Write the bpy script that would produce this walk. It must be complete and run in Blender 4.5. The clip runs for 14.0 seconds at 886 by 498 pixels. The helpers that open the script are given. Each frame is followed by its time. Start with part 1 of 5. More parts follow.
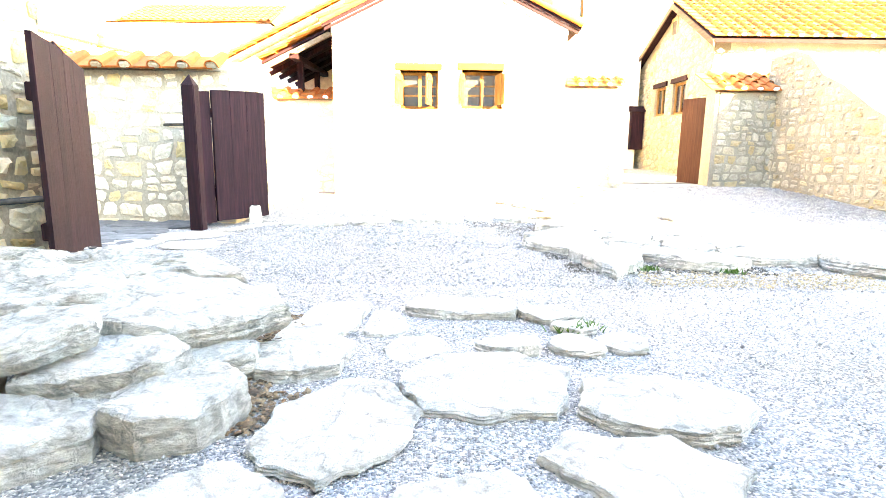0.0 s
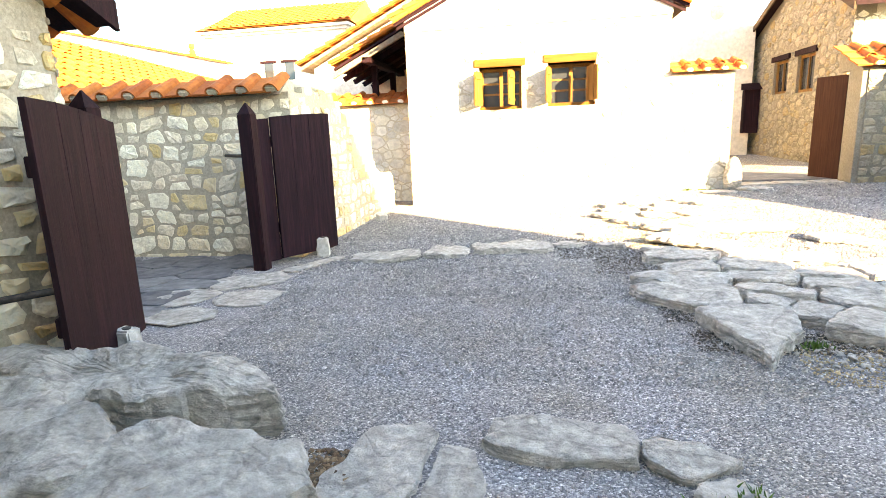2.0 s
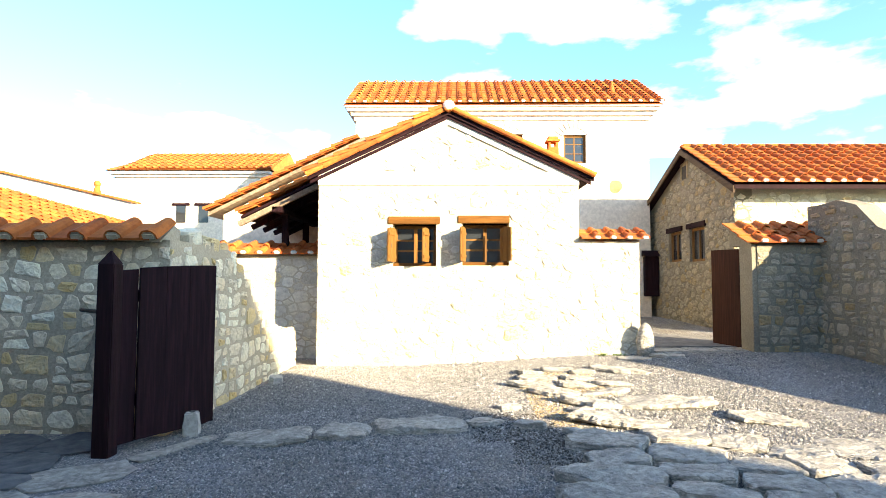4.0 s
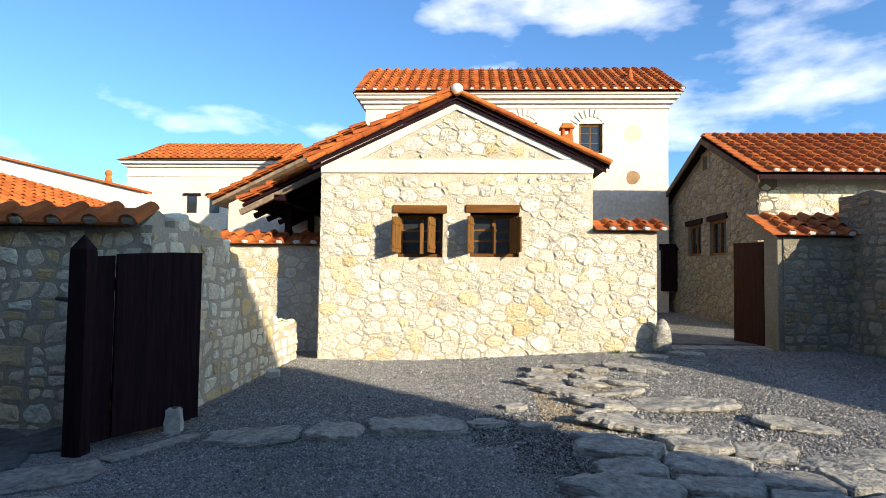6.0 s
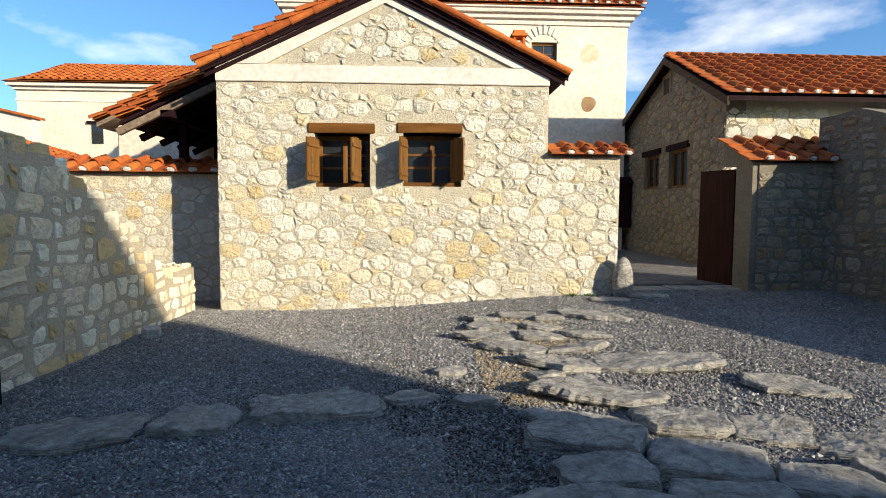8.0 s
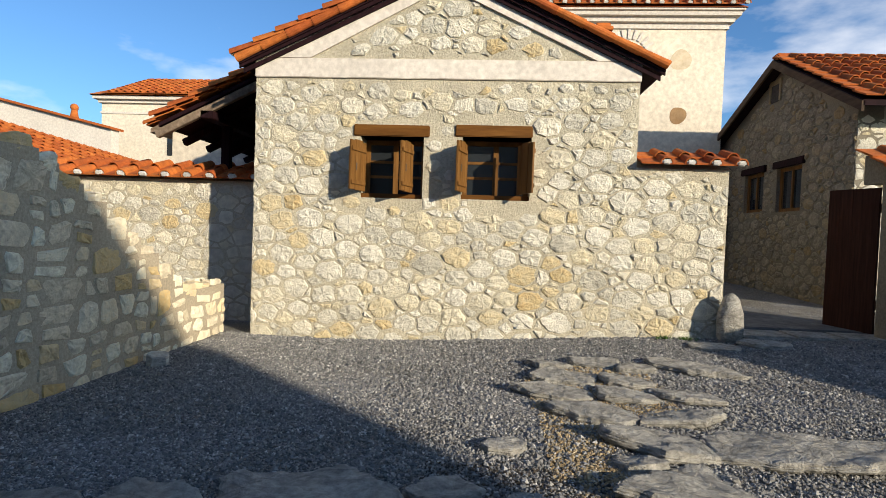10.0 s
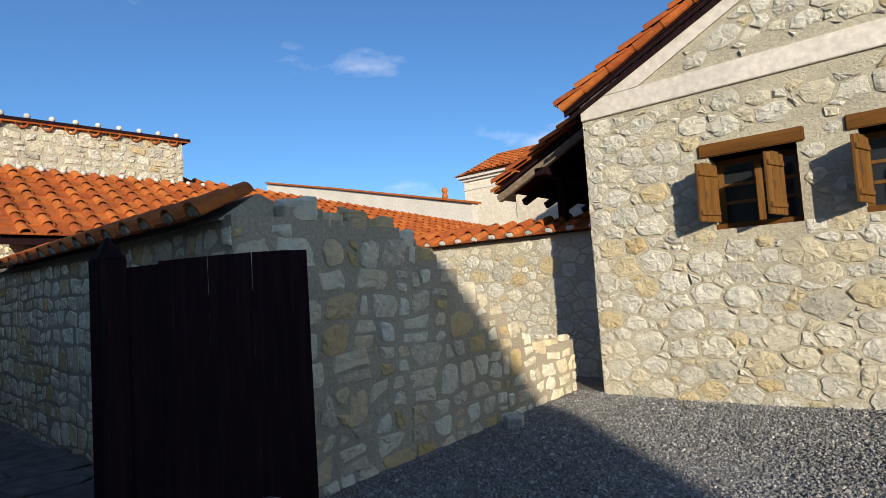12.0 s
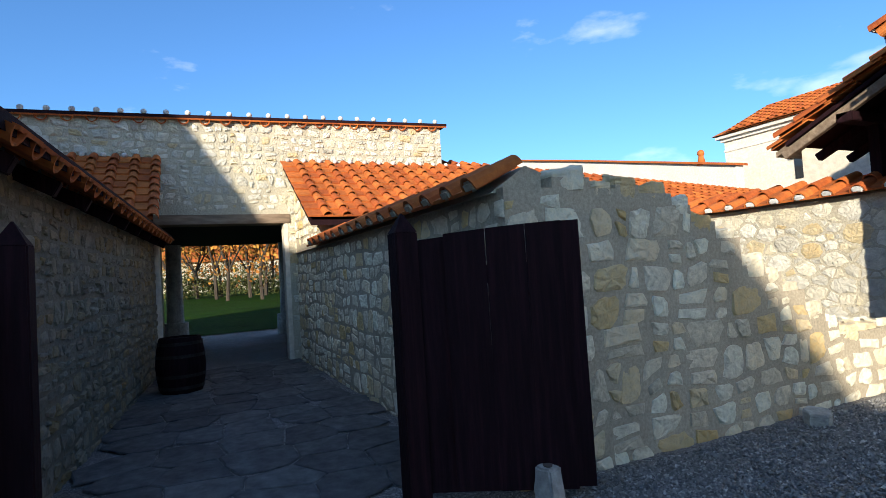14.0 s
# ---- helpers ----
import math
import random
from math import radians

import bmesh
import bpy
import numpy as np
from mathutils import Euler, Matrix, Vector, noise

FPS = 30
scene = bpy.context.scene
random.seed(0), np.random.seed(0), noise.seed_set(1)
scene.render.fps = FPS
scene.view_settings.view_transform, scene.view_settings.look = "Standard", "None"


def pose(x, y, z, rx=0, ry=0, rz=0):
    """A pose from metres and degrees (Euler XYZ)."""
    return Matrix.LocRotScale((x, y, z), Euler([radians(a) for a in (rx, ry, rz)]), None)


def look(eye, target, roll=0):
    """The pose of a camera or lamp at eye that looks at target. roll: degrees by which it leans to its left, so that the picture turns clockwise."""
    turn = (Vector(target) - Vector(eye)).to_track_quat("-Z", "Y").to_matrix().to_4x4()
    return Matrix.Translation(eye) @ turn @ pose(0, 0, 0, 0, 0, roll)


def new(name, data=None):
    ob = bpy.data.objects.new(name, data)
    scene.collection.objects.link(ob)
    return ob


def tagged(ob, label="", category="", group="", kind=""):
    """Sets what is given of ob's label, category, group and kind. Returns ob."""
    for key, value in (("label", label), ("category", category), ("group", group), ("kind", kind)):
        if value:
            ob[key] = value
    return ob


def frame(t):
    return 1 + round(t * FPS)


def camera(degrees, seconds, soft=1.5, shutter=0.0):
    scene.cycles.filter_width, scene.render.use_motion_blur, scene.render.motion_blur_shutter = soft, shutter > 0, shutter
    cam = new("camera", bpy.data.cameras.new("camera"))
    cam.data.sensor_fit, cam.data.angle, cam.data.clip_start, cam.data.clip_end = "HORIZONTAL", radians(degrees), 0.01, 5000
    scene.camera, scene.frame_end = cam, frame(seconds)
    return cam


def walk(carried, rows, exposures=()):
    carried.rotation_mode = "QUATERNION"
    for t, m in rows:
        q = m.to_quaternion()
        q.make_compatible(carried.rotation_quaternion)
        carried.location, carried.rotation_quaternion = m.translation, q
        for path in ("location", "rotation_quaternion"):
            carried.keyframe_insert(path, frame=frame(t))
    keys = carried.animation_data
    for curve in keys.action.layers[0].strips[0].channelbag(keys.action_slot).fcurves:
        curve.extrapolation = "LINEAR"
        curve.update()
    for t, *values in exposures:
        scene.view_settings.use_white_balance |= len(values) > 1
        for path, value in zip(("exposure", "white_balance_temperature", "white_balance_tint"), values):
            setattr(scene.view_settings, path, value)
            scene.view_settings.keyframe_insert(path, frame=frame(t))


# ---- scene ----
cam = camera(77.8, 14.0, 0.85)
PATH = [
    (0, (0.257, -1.11, 1.142), (0.231, 0.857, 0.782), 0.8),
    (0.5, (0.288, -0.789, 1.326), (0.171, 1.175, 0.966), -1.8),
    (1, (0.37, -0.495, 1.486), (0.221, 1.456, 1.074), 0.4),
    (1.5, (0.341, -0.26, 1.574), (0.121, 1.68, 1.139), -0.4),
    (2, (0.232, 0.03, 1.618), (-0.106, 1.957, 1.202), -2.2),
    (2.5, (0.239, 0.279, 1.549), (-0.155, 2.202, 1.164), 0.5),
    (3, (0.318, 0.555, 1.579), (0.151, 2.511, 1.198), 1.1),
    (3.5, (0.293, 0.771, 1.667), (0.298, 2.763, 1.49), 0.8),
    (4, (0.292, 0.812, 1.771), (0.251, 2.809, 1.882), 0.2),
    (4.2, (0.249, 0.855, 1.81), (0.218, 2.848, 1.971), 1.0),
    (6.3, (0.516, 1.453, 1.725), (0.4, 3.449, 1.773), 1.0),
    (6.5, (0.557, 1.588, 1.713), (0.431, 3.584, 1.728), 1.2),
    (7, (0.62, 2.056, 1.644), (0.59, 4.055, 1.575), -1.1),
    (7.5, (0.713, 2.502, 1.622), (0.672, 4.5, 1.543), 0.2),
    (8, (0.727, 3.002, 1.623), (0.814, 4.995, 1.493), 0.4),
    (8.5, (0.681, 3.38, 1.616), (0.705, 5.375, 1.473), 0.7),
    (8.7, (0.695, 3.494, 1.591), (0.575, 5.486, 1.46), 2.1),
    (10.8, (0.919, 4.806, 1.598), (0.737, 6.797, 1.552), 1.6),
    (11, (0.882, 4.859, 1.627), (0.632, 6.843, 1.591), -0.6),
    (11.5, (0.782, 5.007, 1.609), (-0.007, 6.844, 1.626), -0.4),
    (11.7, (0.759, 5.075, 1.637), (-0.313, 6.762, 1.696), -1.2),
    (12, (0.698, 5.034, 1.626), (-0.58, 6.568, 1.748), -3.7),
    (12.5, (0.64, 5.023, 1.619), (-0.809, 6.394, 1.758), -5.9),
    (13, (0.581, 4.968, 1.61), (-1.021, 6.159, 1.735), -5.1),
    (13.5, (0.521, 4.94, 1.62), (-1.198, 5.956, 1.726), -3.9),
    (14, (0.472, 4.917, 1.616), (-1.331, 5.778, 1.7), -3.6),
]
EXPOSURES = [
    (0.0, 5.6, 13200, 17), (0.5, 5.05, 13200, 18), (1.0, 4.4, 13200, 18), (1.5, 4.2, 13000, 18), (2.0, 4.0, 12800, 18), (2.5, 3.88, 12800, 17), (3.0, 3.62, 11800, 16),
    (3.5, 3.4, 10000, 13), (4.0, 2.52, 8300, 10), (4.2, 2.22, 7700, 10), (6.3, 1.06, 6950, 10), (8.5, 0.72, 6950, 10), (11.0, 0.34, 6850, 10), (11.7, 0.27, 6750, 10), (12.5, 0.45, 6500, 10), (14.0, 0.88, 6450, 10),
]
SUN, SKY, SKY_TINT = 4.8, 0.118, (0.565, 0.86, 1.14, 1)
walk(cam, [(t, look(eye, target, roll)) for t, eye, target, roll in PATH], EXPOSURES)

# ---- world and sun ----
SUN_TO = Vector((1.12, -1.0, 0.45)).normalized()
world = bpy.data.worlds.new("world")
scene.world = world
world.use_nodes = True
wn, wl = world.node_tree.nodes, world.node_tree.links
sky = wn.new("ShaderNodeTexSky")
sky.sky_type, sky.sun_disc = "NISHITA", False
sky.sun_elevation = math.asin(SUN_TO.z)
sky.sun_rotation = math.atan2(SUN_TO.x, SUN_TO.y)
sky.air_density, sky.dust_density, sky.ozone_density = 1.0, 0.8, 3.0
coord = wn.new("ShaderNodeTexCoord")
stretch = wn.new("ShaderNodeMapping")
stretch.inputs["Scale"].default_value = (1.0, 1.0, 2.6)
stretch.inputs["Location"].default_value = (0.35, 0.1, 0.0)
puffs = wn.new("ShaderNodeTexNoise")
puffs.inputs["Scale"].default_value, puffs.inputs["Detail"].default_value, puffs.inputs["Roughness"].default_value = 2.6, 9.0, 0.52
cover = wn.new("ShaderNodeValToRGB")
cover.color_ramp.elements[0].position, cover.color_ramp.elements[1].position = 0.55, 0.76
cover.color_ramp.elements[1].color = (0.9, 0.9, 0.9, 1)
mix_sky = wn.new("ShaderNodeMixRGB")
mix_sky.inputs[2].default_value = (8.2, 8.3, 8.6, 1)
back = wn["Background"]
back.inputs["Strength"].default_value = SKY
tint = wn.new("ShaderNodeMixRGB")
tint.blend_type = "MULTIPLY"
tint.inputs[0].default_value = 1.0
tint.inputs[2].default_value = SKY_TINT
wl.new(coord.outputs["Generated"], stretch.inputs["Vector"])
wl.new(stretch.outputs["Vector"], puffs.inputs["Vector"])
wl.new(puffs.outputs["Fac"], cover.inputs["Fac"])
wl.new(sky.outputs["Color"], tint.inputs[1])
wl.new(tint.outputs["Color"], mix_sky.inputs[1])
wl.new(cover.outputs["Color"], mix_sky.inputs[0])
wl.new(mix_sky.outputs["Color"], back.inputs["Color"])

sun = new("sun", bpy.data.lights.new("sun", "SUN"))
sun.data.energy, sun.data.angle, sun.data.color = SUN, radians(0.6), (1.0, 0.9, 0.74)
sun.matrix_world = look(SUN_TO * 60, (0, 0, 0))


# ---- materials ----
def ramp(nodes, stops):
    n = nodes.new("ShaderNodeValToRGB")
    el = n.color_ramp.elements
    while len(el) < len(stops):
        el.new(0.5)
    for e, (p, c) in zip(el, stops):
        e.position, e.color = p, (*c, 1)
    return n


def material(name, stops, grain=30.0, stain=1.2, rough=0.9, bump=0.3, bump_scale=60.0, per_piece=0.0, stain_mix=0.35, metallic=0.0, stretch=(1, 1, 1), depth=0.01, specular=0.3, crack_shade=0.0):
    """Colours picked per piece or by grain, darkened by broad stains, with fine relief; cracks can get their shade in
    the colour.
    """
    m = bpy.data.materials.new(name)
    m.use_nodes = True
    nodes, links = m.node_tree.nodes, m.node_tree.links
    bsdf = nodes["Principled BSDF"]
    bsdf.inputs["Roughness"].default_value = rough
    bsdf.inputs["Metallic"].default_value = metallic
    bsdf.inputs["Specular IOR Level"].default_value = specular
    co = nodes.new("ShaderNodeTexCoord")
    geo = nodes.new("ShaderNodeNewGeometry")
    mp = nodes.new("ShaderNodeMapping")
    mp.inputs["Scale"].default_value = stretch
    links.new(geo.outputs["Position"] if per_piece >= 0 else co.outputs["Object"], mp.inputs["Vector"])
    fine = nodes.new("ShaderNodeTexNoise")
    fine.inputs["Scale"].default_value, fine.inputs["Detail"].default_value, fine.inputs["Roughness"].default_value = grain, 6.0, 0.65
    links.new(mp.outputs["Vector"], fine.inputs["Vector"])
    broad = nodes.new("ShaderNodeTexNoise")
    broad.inputs["Scale"].default_value, broad.inputs["Detail"].default_value = stain, 4.0
    links.new(mp.outputs["Vector"], broad.inputs["Vector"])
    pick = nodes.new("ShaderNodeMath")
    pick.operation = "FRACT"
    if per_piece > 0:
        info = nodes.new("ShaderNodeObjectInfo")
        add = nodes.new("ShaderNodeMath")
        add.operation = "ADD"
        links.new(info.outputs["Random"], add.inputs[0])
        links.new(geo.outputs["Random Per Island"], add.inputs[1])
        links.new(add.outputs[0], pick.inputs[0])
        blend = nodes.new("ShaderNodeMath")
        blend.operation = "MULTIPLY_ADD"
        links.new(pick.outputs[0], blend.inputs[0])
        blend.inputs[1].default_value = per_piece
        less = nodes.new("ShaderNodeMath")
        less.operation = "MULTIPLY"
        less.inputs[1].default_value = 1 - per_piece
        links.new(fine.outputs["Fac"], less.inputs[0])
        links.new(less.outputs[0], blend.inputs[2])
        source = blend.outputs[0]
    else:
        source = fine.outputs["Fac"]
    cr = ramp(nodes, stops)
    links.new(source, cr.inputs["Fac"])
    dirt = nodes.new("ShaderNodeMapRange")
    dirt.inputs["From Min"].default_value, dirt.inputs["From Max"].default_value = 0.35, 0.7
    dirt.inputs["To Min"].default_value, dirt.inputs["To Max"].default_value = 1.0, 1.0 - stain_mix
    links.new(broad.outputs["Fac"], dirt.inputs["Value"])
    speck = nodes.new("ShaderNodeMapRange")
    speck.inputs["From Min"].default_value, speck.inputs["From Max"].default_value = 0.3, 0.7
    speck.inputs["To Min"].default_value, speck.inputs["To Max"].default_value = 0.82, 1.12
    links.new(fine.outputs["Fac"], speck.inputs["Value"])
    both = nodes.new("ShaderNodeMath")
    both.operation = "MULTIPLY"
    links.new(dirt.outputs[0], both.inputs[0])
    links.new(speck.outputs[0], both.inputs[1])
    crack = None
    if crack_shade:
        wander = nodes.new("ShaderNodeTexNoise")
        wander.inputs["Scale"].default_value, wander.inputs["Detail"].default_value, wander.inputs["Distortion"].default_value = crack_shade, 5.0, 0.6
        links.new(mp.outputs["Vector"], wander.inputs["Vector"])
        off = nodes.new("ShaderNodeMath")
        off.operation = "SUBTRACT"
        off.inputs[1].default_value = 0.5
        links.new(wander.outputs["Fac"], off.inputs[0])
        size = nodes.new("ShaderNodeMath")
        size.operation = "ABSOLUTE"
        links.new(off.outputs[0], size.inputs[0])
        # darkens the crack lines to stand for the shade inside them
        crack = nodes.new("ShaderNodeMapRange")
        crack.inputs["From Min"].default_value, crack.inputs["From Max"].default_value = 0.002, 0.03
        crack.inputs["To Min"].default_value, crack.inputs["To Max"].default_value = 0.72, 1.0
        links.new(size.outputs[0], crack.inputs["Value"])
        crack_shaded = nodes.new("ShaderNodeMath")
        crack_shaded.operation = "MULTIPLY"
        links.new(both.outputs[0], crack_shaded.inputs[0])
        links.new(crack.outputs[0], crack_shaded.inputs[1])
        both = crack_shaded
    mul = nodes.new("ShaderNodeVectorMath")
    mul.operation = "SCALE"
    links.new(cr.outputs["Color"], mul.inputs[0])
    links.new(both.outputs[0], mul.inputs["Scale"])
    links.new(mul.outputs[0], bsdf.inputs["Base Color"])
    rel = nodes.new("ShaderNodeTexNoise")
    rel.inputs["Scale"].default_value, rel.inputs["Detail"].default_value, rel.inputs["Roughness"].default_value = bump_scale, 8.0, 0.7
    links.new(mp.outputs["Vector"], rel.inputs["Vector"])
    bm_ = nodes.new("ShaderNodeBump")
    bm_.inputs["Strength"].default_value, bm_.inputs["Distance"].default_value = bump, depth
    high = rel.outputs["Fac"]
    if crack:
        deep = nodes.new("ShaderNodeMath")
        deep.operation = "MULTIPLY_ADD"
        deep.inputs[1].default_value = 0.3
        links.new(crack.outputs[0], deep.inputs[0])
        links.new(high, deep.inputs[2])
        high = deep.outputs[0]
    links.new(high, bm_.inputs["Height"])
    links.new(bm_.outputs["Normal"], bsdf.inputs["Normal"])
    return m


def gravel_material():
    m = bpy.data.materials.new("gravel")
    m.use_nodes = True
    nodes, links = m.node_tree.nodes, m.node_tree.links
    bsdf = nodes["Principled BSDF"]
    bsdf.inputs["Roughness"].default_value, bsdf.inputs["Specular IOR Level"].default_value = 0.85, 0.3
    geo = nodes.new("ShaderNodeNewGeometry")
    cells = nodes.new("ShaderNodeTexVoronoi")
    cells.inputs["Scale"].default_value = 100.0
    wob = nodes.new("ShaderNodeTexNoise")
    wob.inputs["Scale"].default_value, wob.inputs["Detail"].default_value = 0.9, 5.0
    big = nodes.new("ShaderNodeTexVoronoi")
    big.inputs["Scale"].default_value = 24.0
    for n in (cells, wob, big):
        links.new(geo.outputs["Position"], n.inputs["Vector"])
    sep = nodes.new("ShaderNodeSeparateColor")
    links.new(cells.outputs["Color"], sep.inputs["Color"])
    cr = ramp(nodes, [(0.0, (0.07, 0.07, 0.074)), (0.45, (0.18, 0.18, 0.182)), (0.8, (0.285, 0.28, 0.272)), (0.95, (0.42, 0.412, 0.395)), (1.0, (0.62, 0.61, 0.59))])
    links.new(sep.outputs["Red"], cr.inputs["Fac"])
    earth = ramp(nodes, [(0.42, (1, 1, 1)), (0.62, (0.86, 0.82, 0.74)), (0.75, (0.72, 0.66, 0.56))])
    links.new(wob.outputs["Fac"], earth.inputs["Fac"])
    mul = nodes.new("ShaderNodeMixRGB")
    mul.blend_type, mul.inputs[0].default_value = "MULTIPLY", 1.0
    links.new(cr.outputs["Color"], mul.inputs[1])
    links.new(earth.outputs["Color"], mul.inputs[2])
    links.new(mul.outputs["Color"], bsdf.inputs["Base Color"])
    h = nodes.new("ShaderNodeMath")
    h.operation = "MULTIPLY_ADD"
    h.inputs[1].default_value = -1.0
    links.new(cells.outputs["Distance"], h.inputs[0])
    sub = nodes.new("ShaderNodeMath")
    sub.operation = "MULTIPLY"
    sub.inputs[1].default_value = -0.8
    links.new(big.outputs["Distance"], sub.inputs[0])
    links.new(sub.outputs[0], h.inputs[2])
    b = nodes.new("ShaderNodeBump")
    b.inputs["Strength"].default_value, b.inputs["Distance"].default_value = 0.8, 0.012
    links.new(h.outputs[0], b.inputs["Height"])
    links.new(b.outputs["Normal"], bsdf.inputs["Normal"])
    return m


GRAVEL = gravel_material()
STONE = material("rubble_stone", [(0.02, (0.44, 0.41, 0.33)), (0.12, (0.57, 0.54, 0.45)), (0.35, (0.67, 0.635, 0.53)), (0.55, (0.76, 0.725, 0.62)), (0.7, (0.73, 0.675, 0.53)), (0.83, (0.68, 0.605, 0.43)), (0.91, (0.63, 0.51, 0.3)), (0.97, (0.54, 0.37, 0.16)), (1.0, (0.38, 0.27, 0.17))], grain=11, stain=7, bump=1.0, bump_scale=22, per_piece=0.86, stain_mix=0.2, depth=0.045)
OLD_STONE = material("weathered_rubble_stone", [(0.02, (0.4176, 0.3584, 0.2544)), (0.14, (0.58, 0.504, 0.3657)), (0.35, (0.7656, 0.672, 0.4982)), (0.5, (0.85, 0.8176, 0.6466)), (0.64, (0.7888, 0.6664, 0.4611)), (0.78, (0.6496, 0.504, 0.2756)), (0.88, (0.6032, 0.4144, 0.1696)), (0.95, (0.5336, 0.3024, 0.0848)), (1.0, (0.3712, 0.224, 0.106))], grain=20, stain=7, bump=1.0, bump_scale=20, per_piece=0.72, stain_mix=0.2, depth=0.03)
# brown masonry, its colours lowered to carry the shade of these walls
SHADED_BROWN_STONE = material("shaded_brown_rubble_stone", [(0.02, (0.176, 0.152, 0.112)), (0.2, (0.264, 0.2318, 0.175)), (0.5, (0.328, 0.2888, 0.2135)), (0.74, (0.32, 0.2622, 0.168)), (0.9, (0.296, 0.2052, 0.091)), (1.0, (0.192, 0.1216, 0.056))], grain=20, stain=7, bump=1.0, bump_scale=16, per_piece=0.72, stain_mix=0.25, depth=0.03)
SHADED_BROWN_MORTAR = material("shaded_brown_mortar", [(0.2, (0.1728, 0.1518, 0.112)), (0.5, (0.216, 0.1898, 0.1408)), (0.8, (0.2592, 0.2277, 0.1696))], grain=35, stain=1.5, bump=0.8, bump_scale=45, stain_mix=0.25, depth=0.014)
MORTAR = material("lime_mortar", [(0.2, (0.4569, 0.4138, 0.3142)), (0.5, (0.5404, 0.4903, 0.3705)), (0.8, (0.6128, 0.5518, 0.4172))], grain=35, stain=1.5, bump=1.0, bump_scale=30, stain_mix=0.25, depth=0.03)
DARK_MORTAR = material("grey_mortar", [(0.2, (0.356, 0.3043, 0.2204)), (0.5, (0.4315, 0.3695, 0.272)), (0.8, (0.5016, 0.4309, 0.3189))], grain=35, stain=1.5, bump=0.8, bump_scale=45, stain_mix=0.25, depth=0.014)
PLASTER = material("cream_plaster", [(0.2, (0.64, 0.565, 0.45)), (0.8, (0.72, 0.65, 0.53))], grain=9, stain=0.5, bump=0.15, bump_scale=40, stain_mix=0.14)
WHITE = material("white_paint", [(0.2, (0.60, 0.545, 0.475)), (0.8, (0.68, 0.625, 0.555))], grain=12, stain=0.8, bump=0.12, bump_scale=30, stain_mix=0.12)
TILE = material("terracotta", [(0.0, (0.2592, 0.0563, 0.0164)), (0.35, (0.3996, 0.0951, 0.0213)), (0.7, (0.5076, 0.1455, 0.0295)), (1.0, (0.594, 0.2134, 0.0574))], grain=14, stain=3, bump=0.25, bump_scale=45, per_piece=0.5, stain_mix=0.3)
WOOD = material("honey_wood", [(0.15, (0.0935, 0.0408, 0.011)), (0.5, (0.1658, 0.0765, 0.0204)), (0.85, (0.2295, 0.1148, 0.034))], grain=12, stain=3, rough=0.6, bump=0.3, bump_scale=30, stretch=(1, 1, 0.12), stain_mix=0.25, specular=0.15)
WOOD_H = material("honey_wood_beam", [(0.15, (0.0743, 0.0302, 0.0067)), (0.5, (0.132, 0.054, 0.0112)), (0.85, (0.1815, 0.0792, 0.0179))], grain=12, stain=3, rough=0.65, bump=0.35, bump_scale=30, stretch=(0.12, 1, 1), stain_mix=0.3, specular=0.12)
GREY_WOOD = material("weathered_wood", [(0.15, (0.12, 0.085, 0.06)), (0.5, (0.22, 0.16, 0.11)), (0.85, (0.33, 0.26, 0.19))], grain=14, stain=3, rough=0.8, bump=0.4, bump_scale=30, stretch=(1, 0.15, 1), stain_mix=0.3)
BROWN_WOOD = material("old_brown_wood", [(0.15, (0.035, 0.02, 0.012)), (0.5, (0.07, 0.042, 0.024)), (0.85, (0.12, 0.078, 0.048))], grain=14, stain=3, rough=0.85, bump=0.4, bump_scale=30, stretch=(1, 0.15, 1), stain_mix=0.3)
DARK_WOOD = material("dark_stained_and_shaded_wood", [(0.2, (0.009, 0.003, 0.0045)), (0.5, (0.017, 0.0056, 0.0078)), (0.85, (0.032, 0.0105, 0.0145))], grain=26, stain=2.0, rough=0.8, specular=0.12, bump=0.4, bump_scale=40, stretch=(1, 1, 0.06), stain_mix=0.3)
RED_WOOD = material("red_brown_wood", [(0.2, (0.028, 0.010, 0.007)), (0.5, (0.045, 0.016, 0.010)), (0.85, (0.065, 0.024, 0.015))], grain=26, stain=2.0, rough=0.8, specular=0.12, bump=0.4, bump_scale=40, stretch=(1, 1, 0.06), stain_mix=0.3)
ROCK = material("grey_schist", [(0.22, (0.2654, 0.2533, 0.2235)), (0.42, (0.3791, 0.3627, 0.32)), (0.6, (0.4549, 0.4341, 0.3817)), (0.8, (0.556, 0.5287, 0.4656))], grain=16, stain=5, bump=1.0, bump_scale=13, stain_mix=0.32, stretch=(1, 1, 1.5), depth=0.06, crack_shade=2.6)
PALE_ROCK = material("pale_limestone", [(0.2, (0.34, 0.33, 0.30)), (0.6, (0.48, 0.47, 0.43)), (0.9, (0.58, 0.56, 0.51))], grain=14, stain=3, bump=0.7, bump_scale=22, stain_mix=0.3, depth=0.02)
PAVING = material("paving", [(0.15, (0.06, 0.06, 0.062)), (0.5, (0.13, 0.13, 0.128)), (0.75, (0.2, 0.198, 0.19)), (0.95, (0.34, 0.335, 0.32))], grain=7, stain=2, bump=0.5, bump_scale=25, stain_mix=0.3, per_piece=0.3)
IRON = material("iron", [(0.2, (0.03, 0.028, 0.027)), (0.8, (0.07, 0.06, 0.055))], grain=40, stain=6, rough=0.6, metallic=0.8, bump=0.2)
